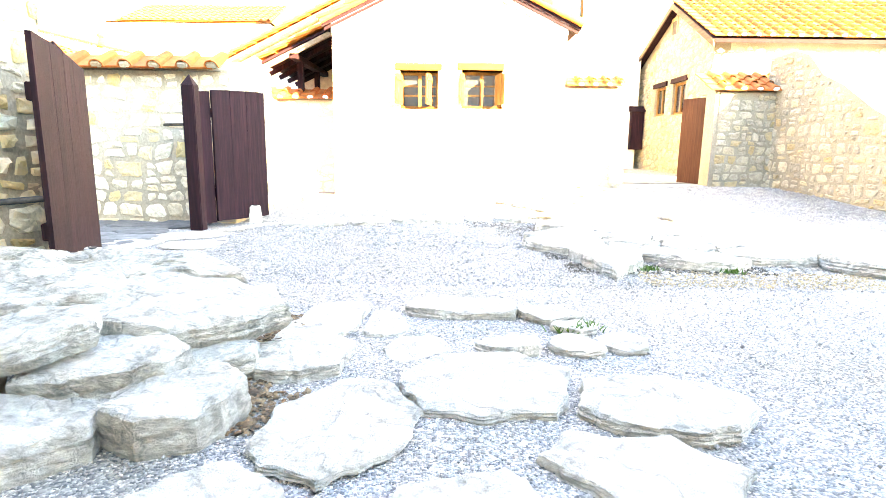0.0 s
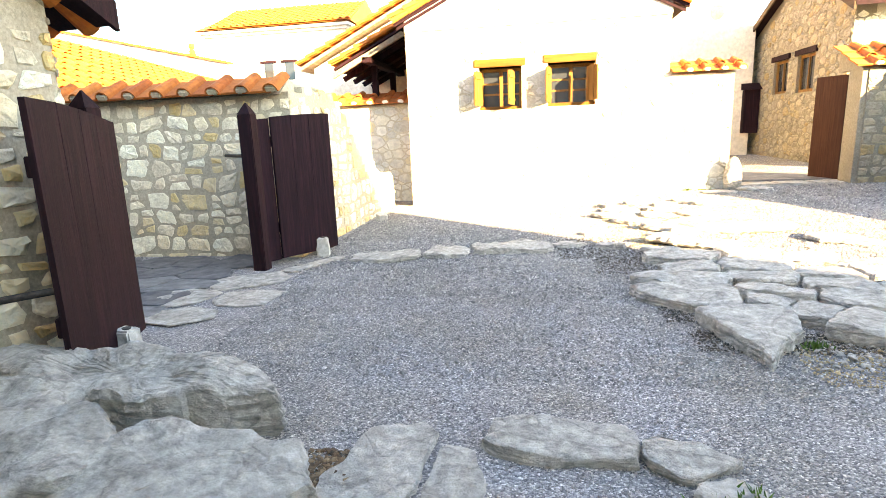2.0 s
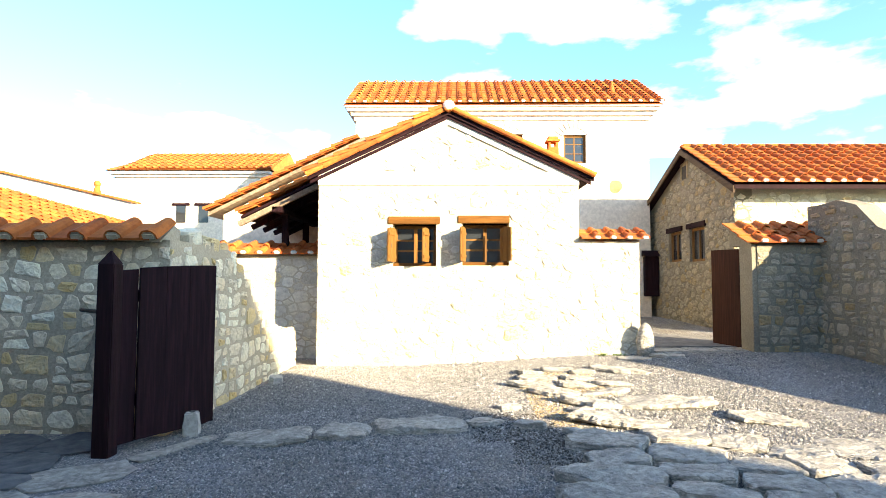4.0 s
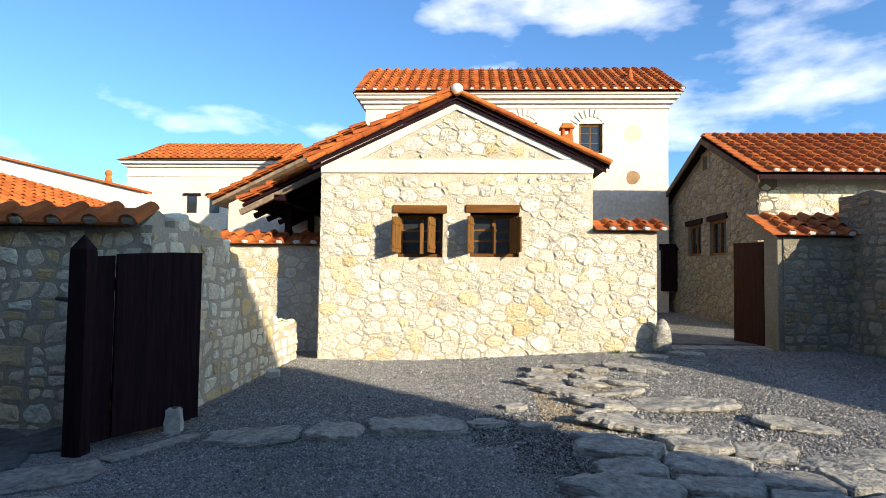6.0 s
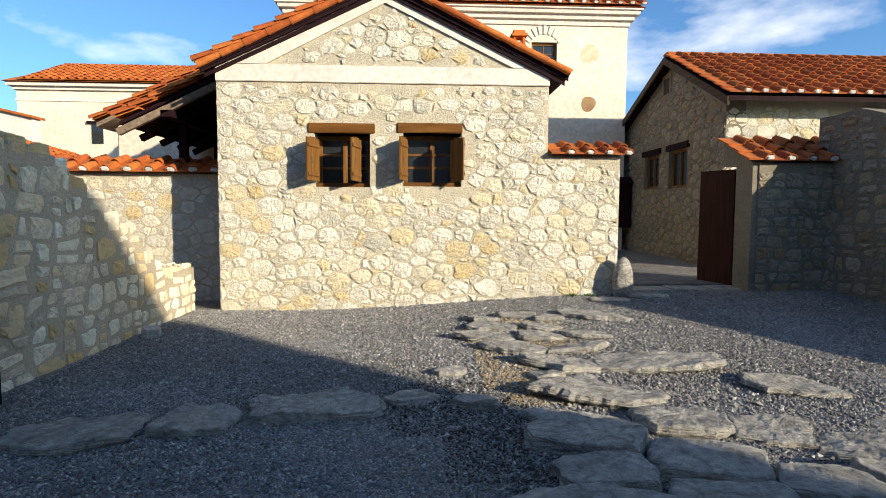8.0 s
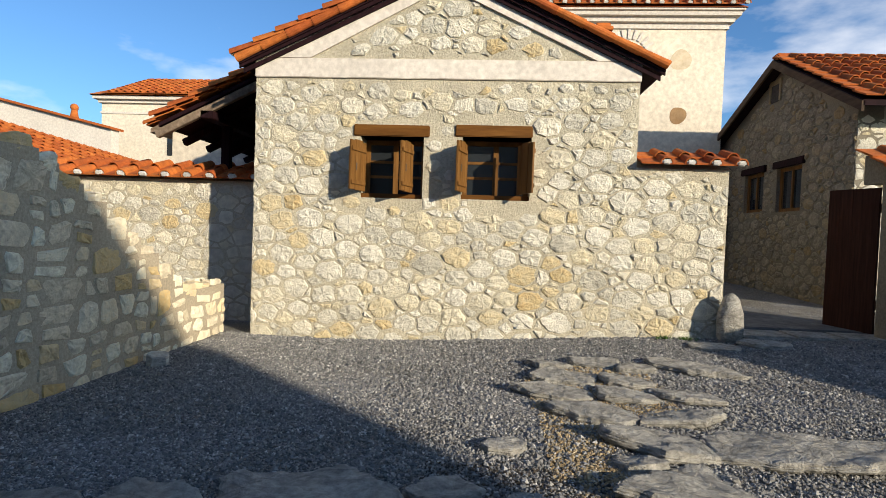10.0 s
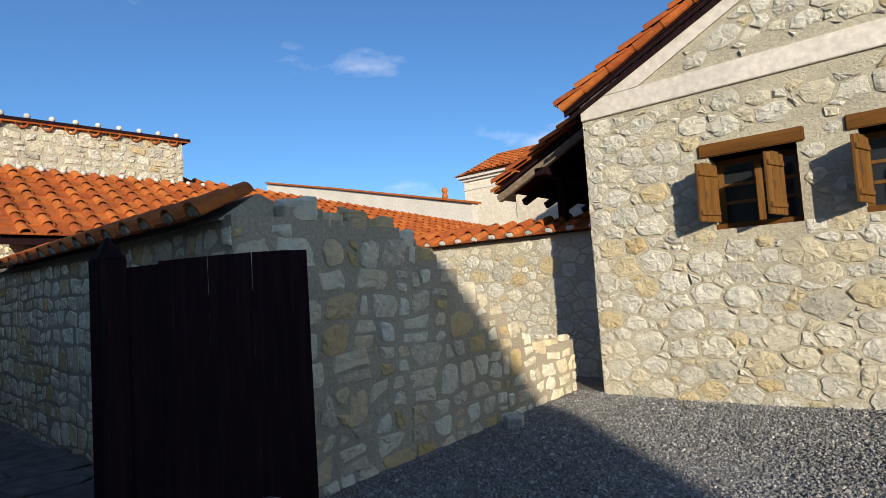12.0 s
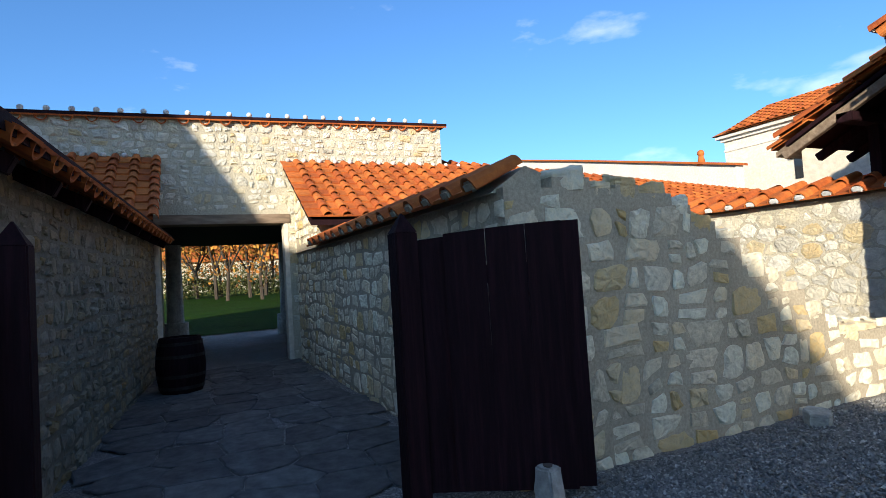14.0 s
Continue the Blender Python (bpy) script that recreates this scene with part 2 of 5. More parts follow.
GRASS = material("grass", [(0.2, (0.01, 0.0273, 0.0026)), (0.6, (0.0184, 0.0496, 0.0042)), (0.9, (0.0376, 0.0744, 0.0079))], grain=6, stain=0.6, bump=0.8, bump_scale=35, stain_mix=0.3, depth=0.04, specular=0.05)
EARTH = material("earth", [(0.2, (0.13, 0.10, 0.07)), (0.6, (0.22, 0.18, 0.13)), (0.9, (0.32, 0.27, 0.2))], grain=20, stain=2, bump=0.8, bump_scale=40, stain_mix=0.3, depth=0.02)
BARK = material("bark", [(0.2, (0.03, 0.0232, 0.0165)), (0.8, (0.084, 0.0638, 0.044))], grain=18, stain=3, bump=0.8, bump_scale=20, stretch=(1, 1, 0.3), depth=0.03)
LEAF = material("autumn_leaves", [(0.0, (0.208, 0.06, 0.0132)), (0.4, (0.39, 0.144, 0.022)), (0.75, (0.468, 0.24, 0.044)), (1.0, (0.208, 0.168, 0.033))], grain=20, stain=2, per_piece=0.8, stain_mix=0.2)
HEDGE = material("hedge_leaves", [(0.0, (0.03, 0.045, 0.012)), (0.6, (0.06, 0.075, 0.02)), (1.0, (0.14, 0.11, 0.03))], grain=20, stain=2, per_piece=0.8, stain_mix=0.2)
OCHRE = material("faint_ochre_stain", [(0.2, (0.60, 0.47, 0.31)), (0.8, (0.68, 0.57, 0.42))], grain=8, stain=4, stain_mix=0.2)
RUST = material("rust_stain", [(0.2, (0.26, 0.14, 0.06)), (0.8, (0.42, 0.28, 0.15))], grain=8, stain=4, stain_mix=0.4)
# interior floor colour; also stands for the shade in vent, slot and socket
DARK = material("dark_interior", [(0.2, (0.05, 0.045, 0.04)), (0.8, (0.09, 0.08, 0.07))], grain=10, stain=2)


def glass_material():
    m = bpy.data.materials.new("window_glass")
    m.use_nodes = True
    b = m.node_tree.nodes["Principled BSDF"]
    b.inputs["Base Color"].default_value = (0.02, 0.024, 0.028, 1)
    b.inputs["Roughness"].default_value = 0.06
    b.inputs["Specular IOR Level"].default_value = 0.6
    return m


GLASS = glass_material()


# ---- building helpers ----
def mesh_of(name, verts, faces, smooth=False):
    me = bpy.data.meshes.new(name)
    me.from_pydata(verts, [], faces)
    me.update()
    if smooth:
        me.polygons.foreach_set("use_smooth", [True] * len(me.polygons))
    return me


def thing(name, label, category, at=(0, 0, 0), group="", kind=""):
    e = new(name)
    e.location = at
    e.empty_display_size = 0.2
    return tagged(e, label, category, group, kind)


def link_part(name, me, mat, parent, label="", m=None):
    ob = new(name, me)
    if not me.materials:
        me.materials.append(mat)
    if parent is not None:
        ob.parent = parent
        ob.matrix_parent_inverse = Matrix.Translation(-world_at(parent))
    if m is not None:
        ob.matrix_basis = m
    return tagged(ob, label) if label else ob


def world_at(ob):
    p = Vector(ob.location)
    q = ob.parent
    while q is not None:
        p = p if ob.matrix_parent_inverse.is_identity is False else p + q.location
        q = None
    return p


def part(name, bm, mat, parent, label="", smooth=False):
    me = bpy.data.meshes.new(name)
    bm.normal_update()
    bm.to_mesh(me)
    bm.free()
    if smooth:
        me.polygons.foreach_set("use_smooth", [True] * len(me.polygons))
    return link_part(name, me, mat, parent, label)


def add_box(bm, x0, x1, y0, y1, z0, z1, bevel=0.0, m=None):
    b = bmesh.new()
    bmesh.ops.create_cube(b, size=1)
    bmesh.ops.scale(b, vec=(x1 - x0, y1 - y0, z1 - z0), verts=b.verts)
    if bevel:
        bmesh.ops.bevel(b, geom=b.edges[:], offset=bevel, segments=2, affect="EDGES")
    bmesh.ops.translate(b, vec=((x0 + x1) / 2, (y0 + y1) / 2, (z0 + z1) / 2), verts=b.verts)
    if m is not None:
        b.transform(m)
    tmp = bpy.data.meshes.new("tmp")
    b.to_mesh(tmp)
    b.free()
    bm.from_mesh(tmp)
    bpy.data.meshes.remove(tmp)


def box(name, x0, x1, y0, y1, z0, z1, mat, parent, bevel=0.0, label="", m=None):
    bm = bmesh.new()
    add_box(bm, x0, x1, y0, y1, z0, z1, bevel, m)
    return part(name, bm, mat, parent, label)


def add_prism(bm, front, shift):
    """A closed solid: the outline front (3D points in order), swept by shift."""
    shift = Vector(shift)
    a = [bm.verts.new(p) for p in front]
    b = [bm.verts.new(Vector(p) + shift) for p in front]
    n = len(a)
    bm.faces.new(a)
    bm.faces.new(b[::-1])
    for i in range(n):
        j = (i + 1) % n
        bm.faces.new((a[i], b[i], b[j], a[j]))
    bmesh.ops.recalc_face_normals(bm, faces=bm.faces[:])


def prism(name, front, shift, mat, parent, label=""):
    bm = bmesh.new()
    add_prism(bm, front, shift)
    return part(name, bm, mat, parent, label)


def ease(a, b, v):
    v = min(1.0, max(0.0, (v - a) / (b - a)))
    return v * v * (3 - 2 * v)


def ground_z(x, y):
    z = 0.27 * ease(-1.5, 4.2, x) * ease(6.5, 12.0, y) + 0.08 * ease(4, 6.5, x) * ease(9, 12.5, y)
    z += 0.12 * ease(12.0, 20.0, y) * ease(3.5, 5, x)
    return z


def grid_wall(name, us, vs, hole, place, sweep, mat, parent):
    """A wall with openings as one solid: cells between the cuts us and vs, laid out by place(u, v) and swept to its thickness."""
    bm = bmesh.new()
    made = {}

    def at(u, v):
        if (u, v) not in made:
            made[u, v] = bm.verts.new(place(u, v))
        return made[u, v]

    for u0, u1 in zip(us, us[1:]):
        for v0, v1 in zip(vs, vs[1:]):
            if not hole((u0 + u1) / 2, (v0 + v1) / 2):
                bm.faces.new((at(u0, v0), at(u1, v0), at(u1, v1), at(u0, v1)))
    ext = bmesh.ops.extrude_face_region(bm, geom=bm.faces[:])
    bmesh.ops.translate(bm, vec=sweep, verts=[g for g in ext["geom"] if isinstance(g, bmesh.types.BMVert)])
    bmesh.ops.recalc_face_normals(bm, faces=bm.faces[:])
    return part(name, bm, mat, parent)


def moulding(name, x0, x1, y0, y1, steps, mat, parent, label=""):
    """A stepped band round a rectangular house; steps of (z, how far out)."""
    verts, faces = [], []
    for z, o in steps:
        verts += [(x0 - o, y0 - o, z), (x1 + o, y0 - o, z), (x1 + o, y1 + o, z), (x0 - o, y1 + o, z)]
    for k in range(len(steps) - 1):
        for i in range(4):
            j = (i + 1) % 4
            faces.append((4 * k + i, 4 * k + j, 4 * k + 4 + j, 4 * k + 4 + i))
    n = 4 * (len(steps) - 1)
    faces += [(3, 2, 1, 0), (n, n + 1, n + 2, n + 3)]
    return link_part(name, mesh_of(name, verts, faces), mat, parent, label)


# ---- rubble masonry ----
def clip(poly, p, n):
    """The part of a convex outline on the side of p that n points away from."""
    out = []
    for k in range(len(poly)):
        a, b = poly[k - 1], poly[k]
        da, db = (a - p).dot(n), (b - p).dot(n)
        if da <= 0:
            out.append(a)
        if (da < 0) != (db < 0) and da != db:
            out.append(a.lerp(b, da / (da - db)))
    return out


def stone_mesh(poly, proud, r, mat):
    """A rough-faced stone of that outline: ragged edge sunk in the mortar, a broken face that stands out by about proud."""
    mid = sum(poly, Vector((0, 0))) / len(poly)
    ring = []
    for k in range(len(poly)):
        a, b = poly[k], poly[(k + 1) % len(poly)]
        d = (b - a).length
        if d < 0.012:
            continue
        steps = max(1, min(4, int(d / 0.055)))
        for q in range(steps):
            p = a.lerp(b, (q + (r.uniform(-0.2, 0.2) if q else 0)) / steps)
            ring.append(mid + (p - mid) * (r.uniform(0.95, 1.0) if q == 0 else r.uniform(0.93, 1.04)))
    m = len(ring)
    if m < 4:
        return None
    slope = Vector((r.uniform(-0.06, 0.06), r.uniform(-0.06, 0.05)))
    verts = [(p.x, p.y, -0.012) for p in ring]
    for lo, hi, z0, z1 in ((0.85, 0.97, 0.15, 1.0), (0.45, 0.75, 0.4, 1.6)):
        for p in ring:
            q = mid + (p - mid) * r.uniform(lo, hi)
            verts.append((q.x, q.y, proud * r.uniform(z0, z1) + (q - mid).dot(slope)))
    verts.append((mid.x, mid.y, proud * r.uniform(0.6, 1.6)))
    faces = []
    for i in range(m):
        j = (i + 1) % m
        faces += [(i, j, m + j, m + i), (m + i, m + j, 2 * m + j, 2 * m + i), (2 * m + i, 2 * m + j, 3 * m)]
    me = mesh_of("stone", verts, faces)
    me.materials.append(mat)
    return me


def random_cells(u0, u1, v0, v1, size, r, squash=1.42):
    """Irregular, lying stones that fill a wall's face: cells round points thrown with unequal spacing."""
    pts = []
    hold = {}
    v0, v1 = v0 * squash, v1 * squash
    tries = int((u1 - u0) * (v1 - v0) / (size * size) * 26)
    for n in range(tries):
        rad = size * (r.uniform(0.8, 1.15) if n < tries * 0.2 else r.uniform(0.5, 0.8) if n < tries * 0.5 else r.uniform(0.26, 0.5))
        p = Vector((r.uniform(u0 - size, u1 + size), r.uniform(v0 - size, v1 + size)))
        i, j = int(p.x // (2 * size)), int(p.y // (2 * size))
        if all((p - q).length > rad + rq * 0.72 for di in (-1, 0, 1) for dj in (-1, 0, 1) for q, rq in hold.get((i + di, j + dj), ())):
            hold.setdefault((i, j), []).append((p, rad))
            pts.append((p, rad))
    for p, rad in pts:
        i, j = int(p.x // (2 * size)), int(p.y // (2 * size))
        e = size * 2.2
        cell = [p + Vector(c) for c in ((-e, -e * 0.8), (e, -e * 0.8), (e, e * 0.8), (-e, e * 0.8))]
        for di in (-2, -1, 0, 1, 2):
            for dj in (-2, -1, 0, 1, 2):
                for q, rq in hold.get((i + di, j + dj), ()):
                    d = q - p
                    if 0 < d.length < 4 * size and len(cell) > 2:
                        f = max(0.12, min(0.88, 0.5 + (rad * rad - rq * rq) / (2 * d.length_squared)))
                        cell = clip(cell, p + d * f, d)
        if len(cell) > 2:
            yield [Vector((c.x, c.y / squash)) for c in cell]


def lay_stones(parent, origin, along, normal, inside, u0, u1, v0, v1, size=0.21, proud=0.02, singles=300, gap=0.022, seed=1, single_from=None, mat=None, courses=True, cut_back=0.95):
    """Random rubble in rough courses over a wall's face: each stone ends where its neighbours begin; inside(u, v) says where the wall is."""
    mat = mat or STONE
    r = random.Random(seed)
    along, normal, origin = Vector(along).normalized(), Vector(normal).normalized(), Vector(origin)
    base = Matrix.Translation(origin) @ Matrix((along, Vector((0, 0, 1)), normal)).transposed().to_4x4()
    def inset(poly, by):
        mid = sum(poly, Vector((0, 0))) / len(poly)
        for k in range(len(poly)):
            a, b = poly[k], poly[(k + 1) % len(poly)]
            if (b - a).length > 1e-4:
                n = Vector((b.y - a.y, a.x - b.x)).normalized()
                if n.dot(mid - a) > 0:
                    n = -n
                yield a - n * by, n

    def line(k, u):
        return edges[k] + 0.42 * size * noise.noise((u * 2.3, k * 3.1, seed * 0.7)) + 0.2 * size * noise.noise((u * 7.0, k * 2.3, seed))

    edges = [v0]
    put = []
    for poly in () if courses else random_cells(u0, u1, v0, v1, size, r):
        for at, n in list(inset(poly, gap * r.uniform(0.2, 0.9))):
            if len(poly) > 2:
                poly = clip(poly, at, n)
        poly = clip(clip(poly, Vector((u0, 0)), Vector((-1, 0))), Vector((u1, 0)), Vector((1, 0))) if len(poly) > 2 else poly
        if len(poly) < 3:
            continue
        mid = sum(poly, Vector((0, 0))) / len(poly)
        for shrink in (1.0, 0.8, 0.6):
            cut = [mid + (c - mid) * shrink for c in poly]
            if inside(mid.x, mid.y) and all(inside(c.x, c.y) for c in cut):
                if max(c.x for c in cut) - min(c.x for c in cut) > 0.04 and max(c.y for c in cut) - min(c.y for c in cut) > 0.03:
                    put.append((mid.x, mid.y, cut))
                break
    while courses and edges[-1] < v1:
        edges.append(edges[-1] + size * r.uniform(0.6, 1.3))
    for k in range(len(edges) - 1):
        u, lean = u0 - r.uniform(0, 0.12), r.uniform(-0.03, 0.03)
        while u < u1:
            w = size * r.choice((0.6, 0.8, 1.0, 1.1, 1.3, 1.5, 1.9)) * r.uniform(0.85, 1.15)
            lean2 = r.uniform(-0.2, 0.2) * size
            a, b = u, u + w
            lo_a, lo_b, hi_a, hi_b = line(k, a), line(k, b), line(k + 1, a), line(k + 1, b)
            quads = [(lo_a, lo_b, hi_a, hi_b)]
            tall = (hi_a + hi_b - lo_a - lo_b) / 2
            if tall > size * 0.95 and r.random() < 0.4:
                f, g = r.uniform(0.35, 0.65), r.uniform(0.35, 0.65)
                m_a, m_b = lo_a + (hi_a - lo_a) * f, lo_b + (hi_b - lo_b) * g
                quads = [(lo_a, lo_b, m_a, m_b), (m_a, m_b, hi_a, hi_b)]
            for p, q, s, t in quads:
                poly = [Vector((a - lean, p)), Vector((b - lean2, q)), Vector((b + lean2, t)), Vector((a + lean, s))]
                for at, n in list(inset(poly, gap * r.uniform(0.25, 0.9))):
                    poly = clip(poly, at, n)
                    if len(poly) < 3:
                        break
                if len(poly) < 3:
                    continue
                mid = sum(poly, Vector((0, 0))) / len(poly)
                for c in list(poly):
                    if r.random() < cut_back and (c - mid).length > 1e-3:
                        d = (c - mid).normalized()
                        d = (d + Vector((r.uniform(-0.5, 0.5), r.uniform(-0.5, 0.5)))).normalized()
                        poly = clip(poly, mid + (c - mid) * r.uniform(0.7, 0.92), d)
                poly = clip(clip(poly, Vector((u0, 0)), Vector((-1, 0))), Vector((u1, 0)), Vector((1, 0)))
                if len(poly) < 3:
                    continue
                mid = sum(poly, Vector((0, 0))) / len(poly)
                for shrink in (1.0, 0.8, 0.6):
                    cut = [mid + (c - mid) * shrink for c in poly]
                    if inside(mid.x, mid.y) and all(inside(c.x, c.y) for c in cut):
                        if max(c.x for c in cut) - min(c.x for c in cut) > 0.05 and max(c.y for c in cut) - min(c.y for c in cut) > 0.035:
                            put.append((mid.x, mid.y, cut))
                        break
            u, lean = u + w, lean2
    if single_from:
        put.sort(key=single_from)
    joined_v, joined_f = [], []
    for n, (c, d, cut) in enumerate(put):
        here = Vector((c, d))
        me = stone_mesh([p - here for p in cut], proud * r.uniform(0.6, 1.5), r, mat)
        if me is None:
            continue
        m = base @ Matrix.Translation((c, d, 0))
        if n < singles:
            ob = new("stone", me)
            ob.parent = parent
            ob.matrix_parent_inverse = Matrix.Translation(-world_at(parent))
            ob.matrix_basis = m
        else:
            k = len(joined_v)
            joined_v += [m @ q.co for q in me.vertices]
            joined_f += [tuple(k + i for i in p.vertices) for p in me.polygons]
            bpy.data.meshes.remove(me)
    if joined_v:
        tagged(link_part("masonry", mesh_of("masonry", joined_v, joined_f), mat, parent), kind="stuff")


# ---- roof tiles ----
def tile_mesh(name="tile", pitch=0.38, length=0.44):
    """A flat pan with a raised rim and a half-round cover tile over the joint; local x across, y up the slope, z out."""
    prof = [(-pitch / 2, 0.0), (-pitch / 2, 0.018), (pitch / 2, 0.018), (pitch / 2, 0.0)]
    verts, faces = [], []

    def sweep(p0, p1, y0, y1, cap=True):
        k, n = len(verts), len(p0)
        verts.extend([(x, y0, z) for x, z in p0])
        verts.extend([(x, y1, z) for x, z in p1])
        for i in range(n):
            j = (i + 1) % n
            faces.append((k + i, k + j, k + n + j, k + n + i))
        if cap:
            faces.append(tuple(k + i for i in range(n))[::-1])
            faces.append(tuple(k + n + i for i in range(n)))

    sweep([(x * 0.99, z * 1.6 + 0.012) for x, z in prof], [(x * 0.95, z * 1.4 - 0.002) for x, z in prof], 0.0, length)
    def arch(rad, lift):
        outer = [(pitch / 2 + rad * math.cos(a), lift + rad * 1.05 * math.sin(a)) for a in np.linspace(0, math.pi, 7)]
        inner = [(pitch / 2 + (rad - 0.016) * math.cos(a), lift + (rad - 0.016) * 1.05 * math.sin(a)) for a in np.linspace(math.pi, 0, 7)]
        return outer + inner

    sweep(arch(0.102, 0.03), arch(0.078, 0.014), -0.012, length)
    me = mesh_of(name, verts, faces)
    me.materials.append(TILE)
    return me


TILE_MESH = tile_mesh()
MORTAR_DAB = material("mortar_dab", [(0.2, (0.62, 0.6, 0.56)), (0.8, (0.76, 0.74, 0.7))], grain=30, stain=4)


def tile_slope(parent, corner, across, up, columns, rows, pitch=0.38, gauge=0.36, singles=0, name="tiles", seed=3, mesh=None, scale=1.0, dabs=True, dab_mat=None):
    """Rows of tiles on a slope: corner is the lower end where the first column begins."""
    r = random.Random(seed)
    mesh = mesh or TILE_MESH
    across, up, corner = Vector(across).normalized(), Vector(up).normalized(), Vector(corner)
    out = across.cross(up).normalized()
    base = Matrix((across, up, out)).transposed().to_4x4()
    jv, jf, n = [], [], 0
    for i in range(rows):
        for j in range(columns):
            p = corner + across * (pitch * scale * (j + 0.5)) + up * (gauge * scale * i) + out * (0.018 * scale)
            m = Matrix.Translation(p) @ base @ pose(r.uniform(-0.006, 0.006), r.uniform(-0.01, 0.01), 0.016 + r.uniform(0, 0.004), -2.6 + r.uniform(-0.4, 0.4), r.uniform(-0.6, 0.6), r.uniform(-0.8, 0.8)) @ Matrix.Scale(scale, 4)
            n += 1
            if n <= singles:
                ob = new("tile", mesh)
                ob.parent = parent
                ob.matrix_parent_inverse = Matrix.Translation(-world_at(parent))
                ob.matrix_basis = m
            else:
                k = len(jv)
                jv += [m @ q.co for q in mesh.vertices]
                jf += [tuple(k + q for q in p_.vertices) for p_ in mesh.polygons]
    if jv:
        tagged(link_part(name, mesh_of(name, jv, jf), TILE, parent), kind="stuff")
    if dabs:
        bm = bmesh.new()
        for j in range(columns):
            p = corner + across * (pitch * scale * (j + 1)) + out * (0.075 * scale) - up * 0.006
            add_box(bm, -0.072 * scale, 0.072 * scale, -0.014, 0.03, -0.025 * scale, 0.06 * scale, 0.02, Matrix.Translation(p) @ base)
        tagged(part("mortar_plug", bm, dab_mat or MORTAR_DAB, parent), kind="stuff")

# ---- ground ----
def ground_sheet():
    verts, faces, nx, ny = [], [], 121, 121
    xs = np.r_[-400, -150, -60, np.linspace(-30, 24, nx - 6), 60, 150, 400]
    ys = np.r_[-400, -150, -60, np.linspace(-20, 34, ny - 6), 60, 150, 400]
    for y in ys:
        for x in xs:
            near = abs(x) < 12 and abs(y) < 16
            verts.append((x, y, ground_z(x, y) - 0.006 + (0.018 * noise.noise((x * 0.8, y * 0.8, 0.0)) if near else 0)))
    n = len(xs)
    for j in range(len(ys) - 1):
        for i in range(n - 1):
            faces.append((j * n + i, j * n + i + 1, (j + 1) * n + i + 1, (j + 1) * n + i))
    ob = new("ground", mesh_of("ground", verts, faces, True))
    ob.data.materials.append(GRAVEL)
    tagged(ob, "grey crushed gravel over the sloping yard", "ground", kind="structure")


ground_sheet()

# ---- stone house with gable ----
HX0, HX1, HY, RIDGE_X, RIDGE_Z = -2.53, 2.85, 12.1, 0.17, 5.29
PITCH = 0.475
W1, W2 = (-0.98, -0.08, 2.04, 2.91), (0.46, 1.42, 2.06, 2.93)


def house_roof_z(x):
    return RIDGE_Z - PITCH * abs(x - RIDGE_X)


house = thing("stone_house", "small rubble stone house with a white-banded gable and red tile roof", "house", (0.16, 15.3, 0.0))


def in_window(x, z):
    return any(w[0] < x < w[1] and w[2] < z < w[3] for w in (W1, W2))


house_front = grid_wall("front_wall", sorted({HX0, HX1, *W1[:2], *W2[:2]}), sorted({-0.3, 3.72, *W1[2:], *W2[2:]}), in_window, lambda u, v: (u, HY, v), (0, 0.5, 0), MORTAR, house)
prism("gable", [(HX0, HY, 3.72), (HX1, HY, 3.72), (HX1, HY, house_roof_z(HX1) - 0.12), (RIDGE_X, HY, RIDGE_Z - 0.12), (HX0, HY, house_roof_z(HX0) - 0.12)], (0, 0.5, 0), MORTAR, house)
box("side_wall", HX0, HX0 + 0.45, HY + 0.5, 19.0, -0.3, 3.8, MORTAR, house)
box("side_wall", HX1 - 0.45, HX1, HY + 0.5, 19.0, -0.3, 3.8, MORTAR, house)
box("rear_wall", HX0 + 0.45, HX1 - 0.45, 18.55, 19.0, -0.3, 3.8, MORTAR, house)
box("inner_floor", HX0 + 0.45, HX1 - 0.45, HY + 0.5, 18.55, 0.0, 0.3, DARK, house)


def in_front(u, v):
    x, z = HX0 + u, v
    if z < ground_z(x, HY) - 0.12:
        return False
    for w, (l0, l1) in ((W1, (-1.09, 0.01)), (W2, (0.35, 1.44))):
        if w[0] - 0.01 < x < w[1] + 0.01 and w[2] - 0.02 < z < w[3]:
            return False
        if l0 < x < l1 and w[3] - 0.02 < z < w[3] + 0.17:
            return False
    if z < 3.70:
        return True
    return 4.0 < z < 4.0 + 0.495 * (x + 1.76) and z < 4.0 + 0.485 * (2.28 - x)


# white bands of the gable
bm = bmesh.new()
add_box(bm, HX0 - 0.01, HX1 + 0.01, HY - 0.035, HY + 0.03, 3.715, 3.985, 0.008)
part("tie_band", bm, WHITE, house, "white painted horizontal gable band")
for side in (-1, 1):
    ex = HX0 if side < 0 else HX1
    tx = -1.74 if side < 0 else 2.26
    top_e, top_r = house_roof_z(ex) - 0.10, house_roof_z(RIDGE_X) - 0.10
    prism("raking_band", [(ex, HY - 0.038, 3.988), (tx, HY - 0.038, 3.988), (RIDGE_X, HY - 0.038, 4.985), (RIDGE_X, HY - 0.038, top_r), (ex, HY - 0.038, max(top_e, 3.995))], (0, 0.06, 0), WHITE, house, "white painted sloping gable band")

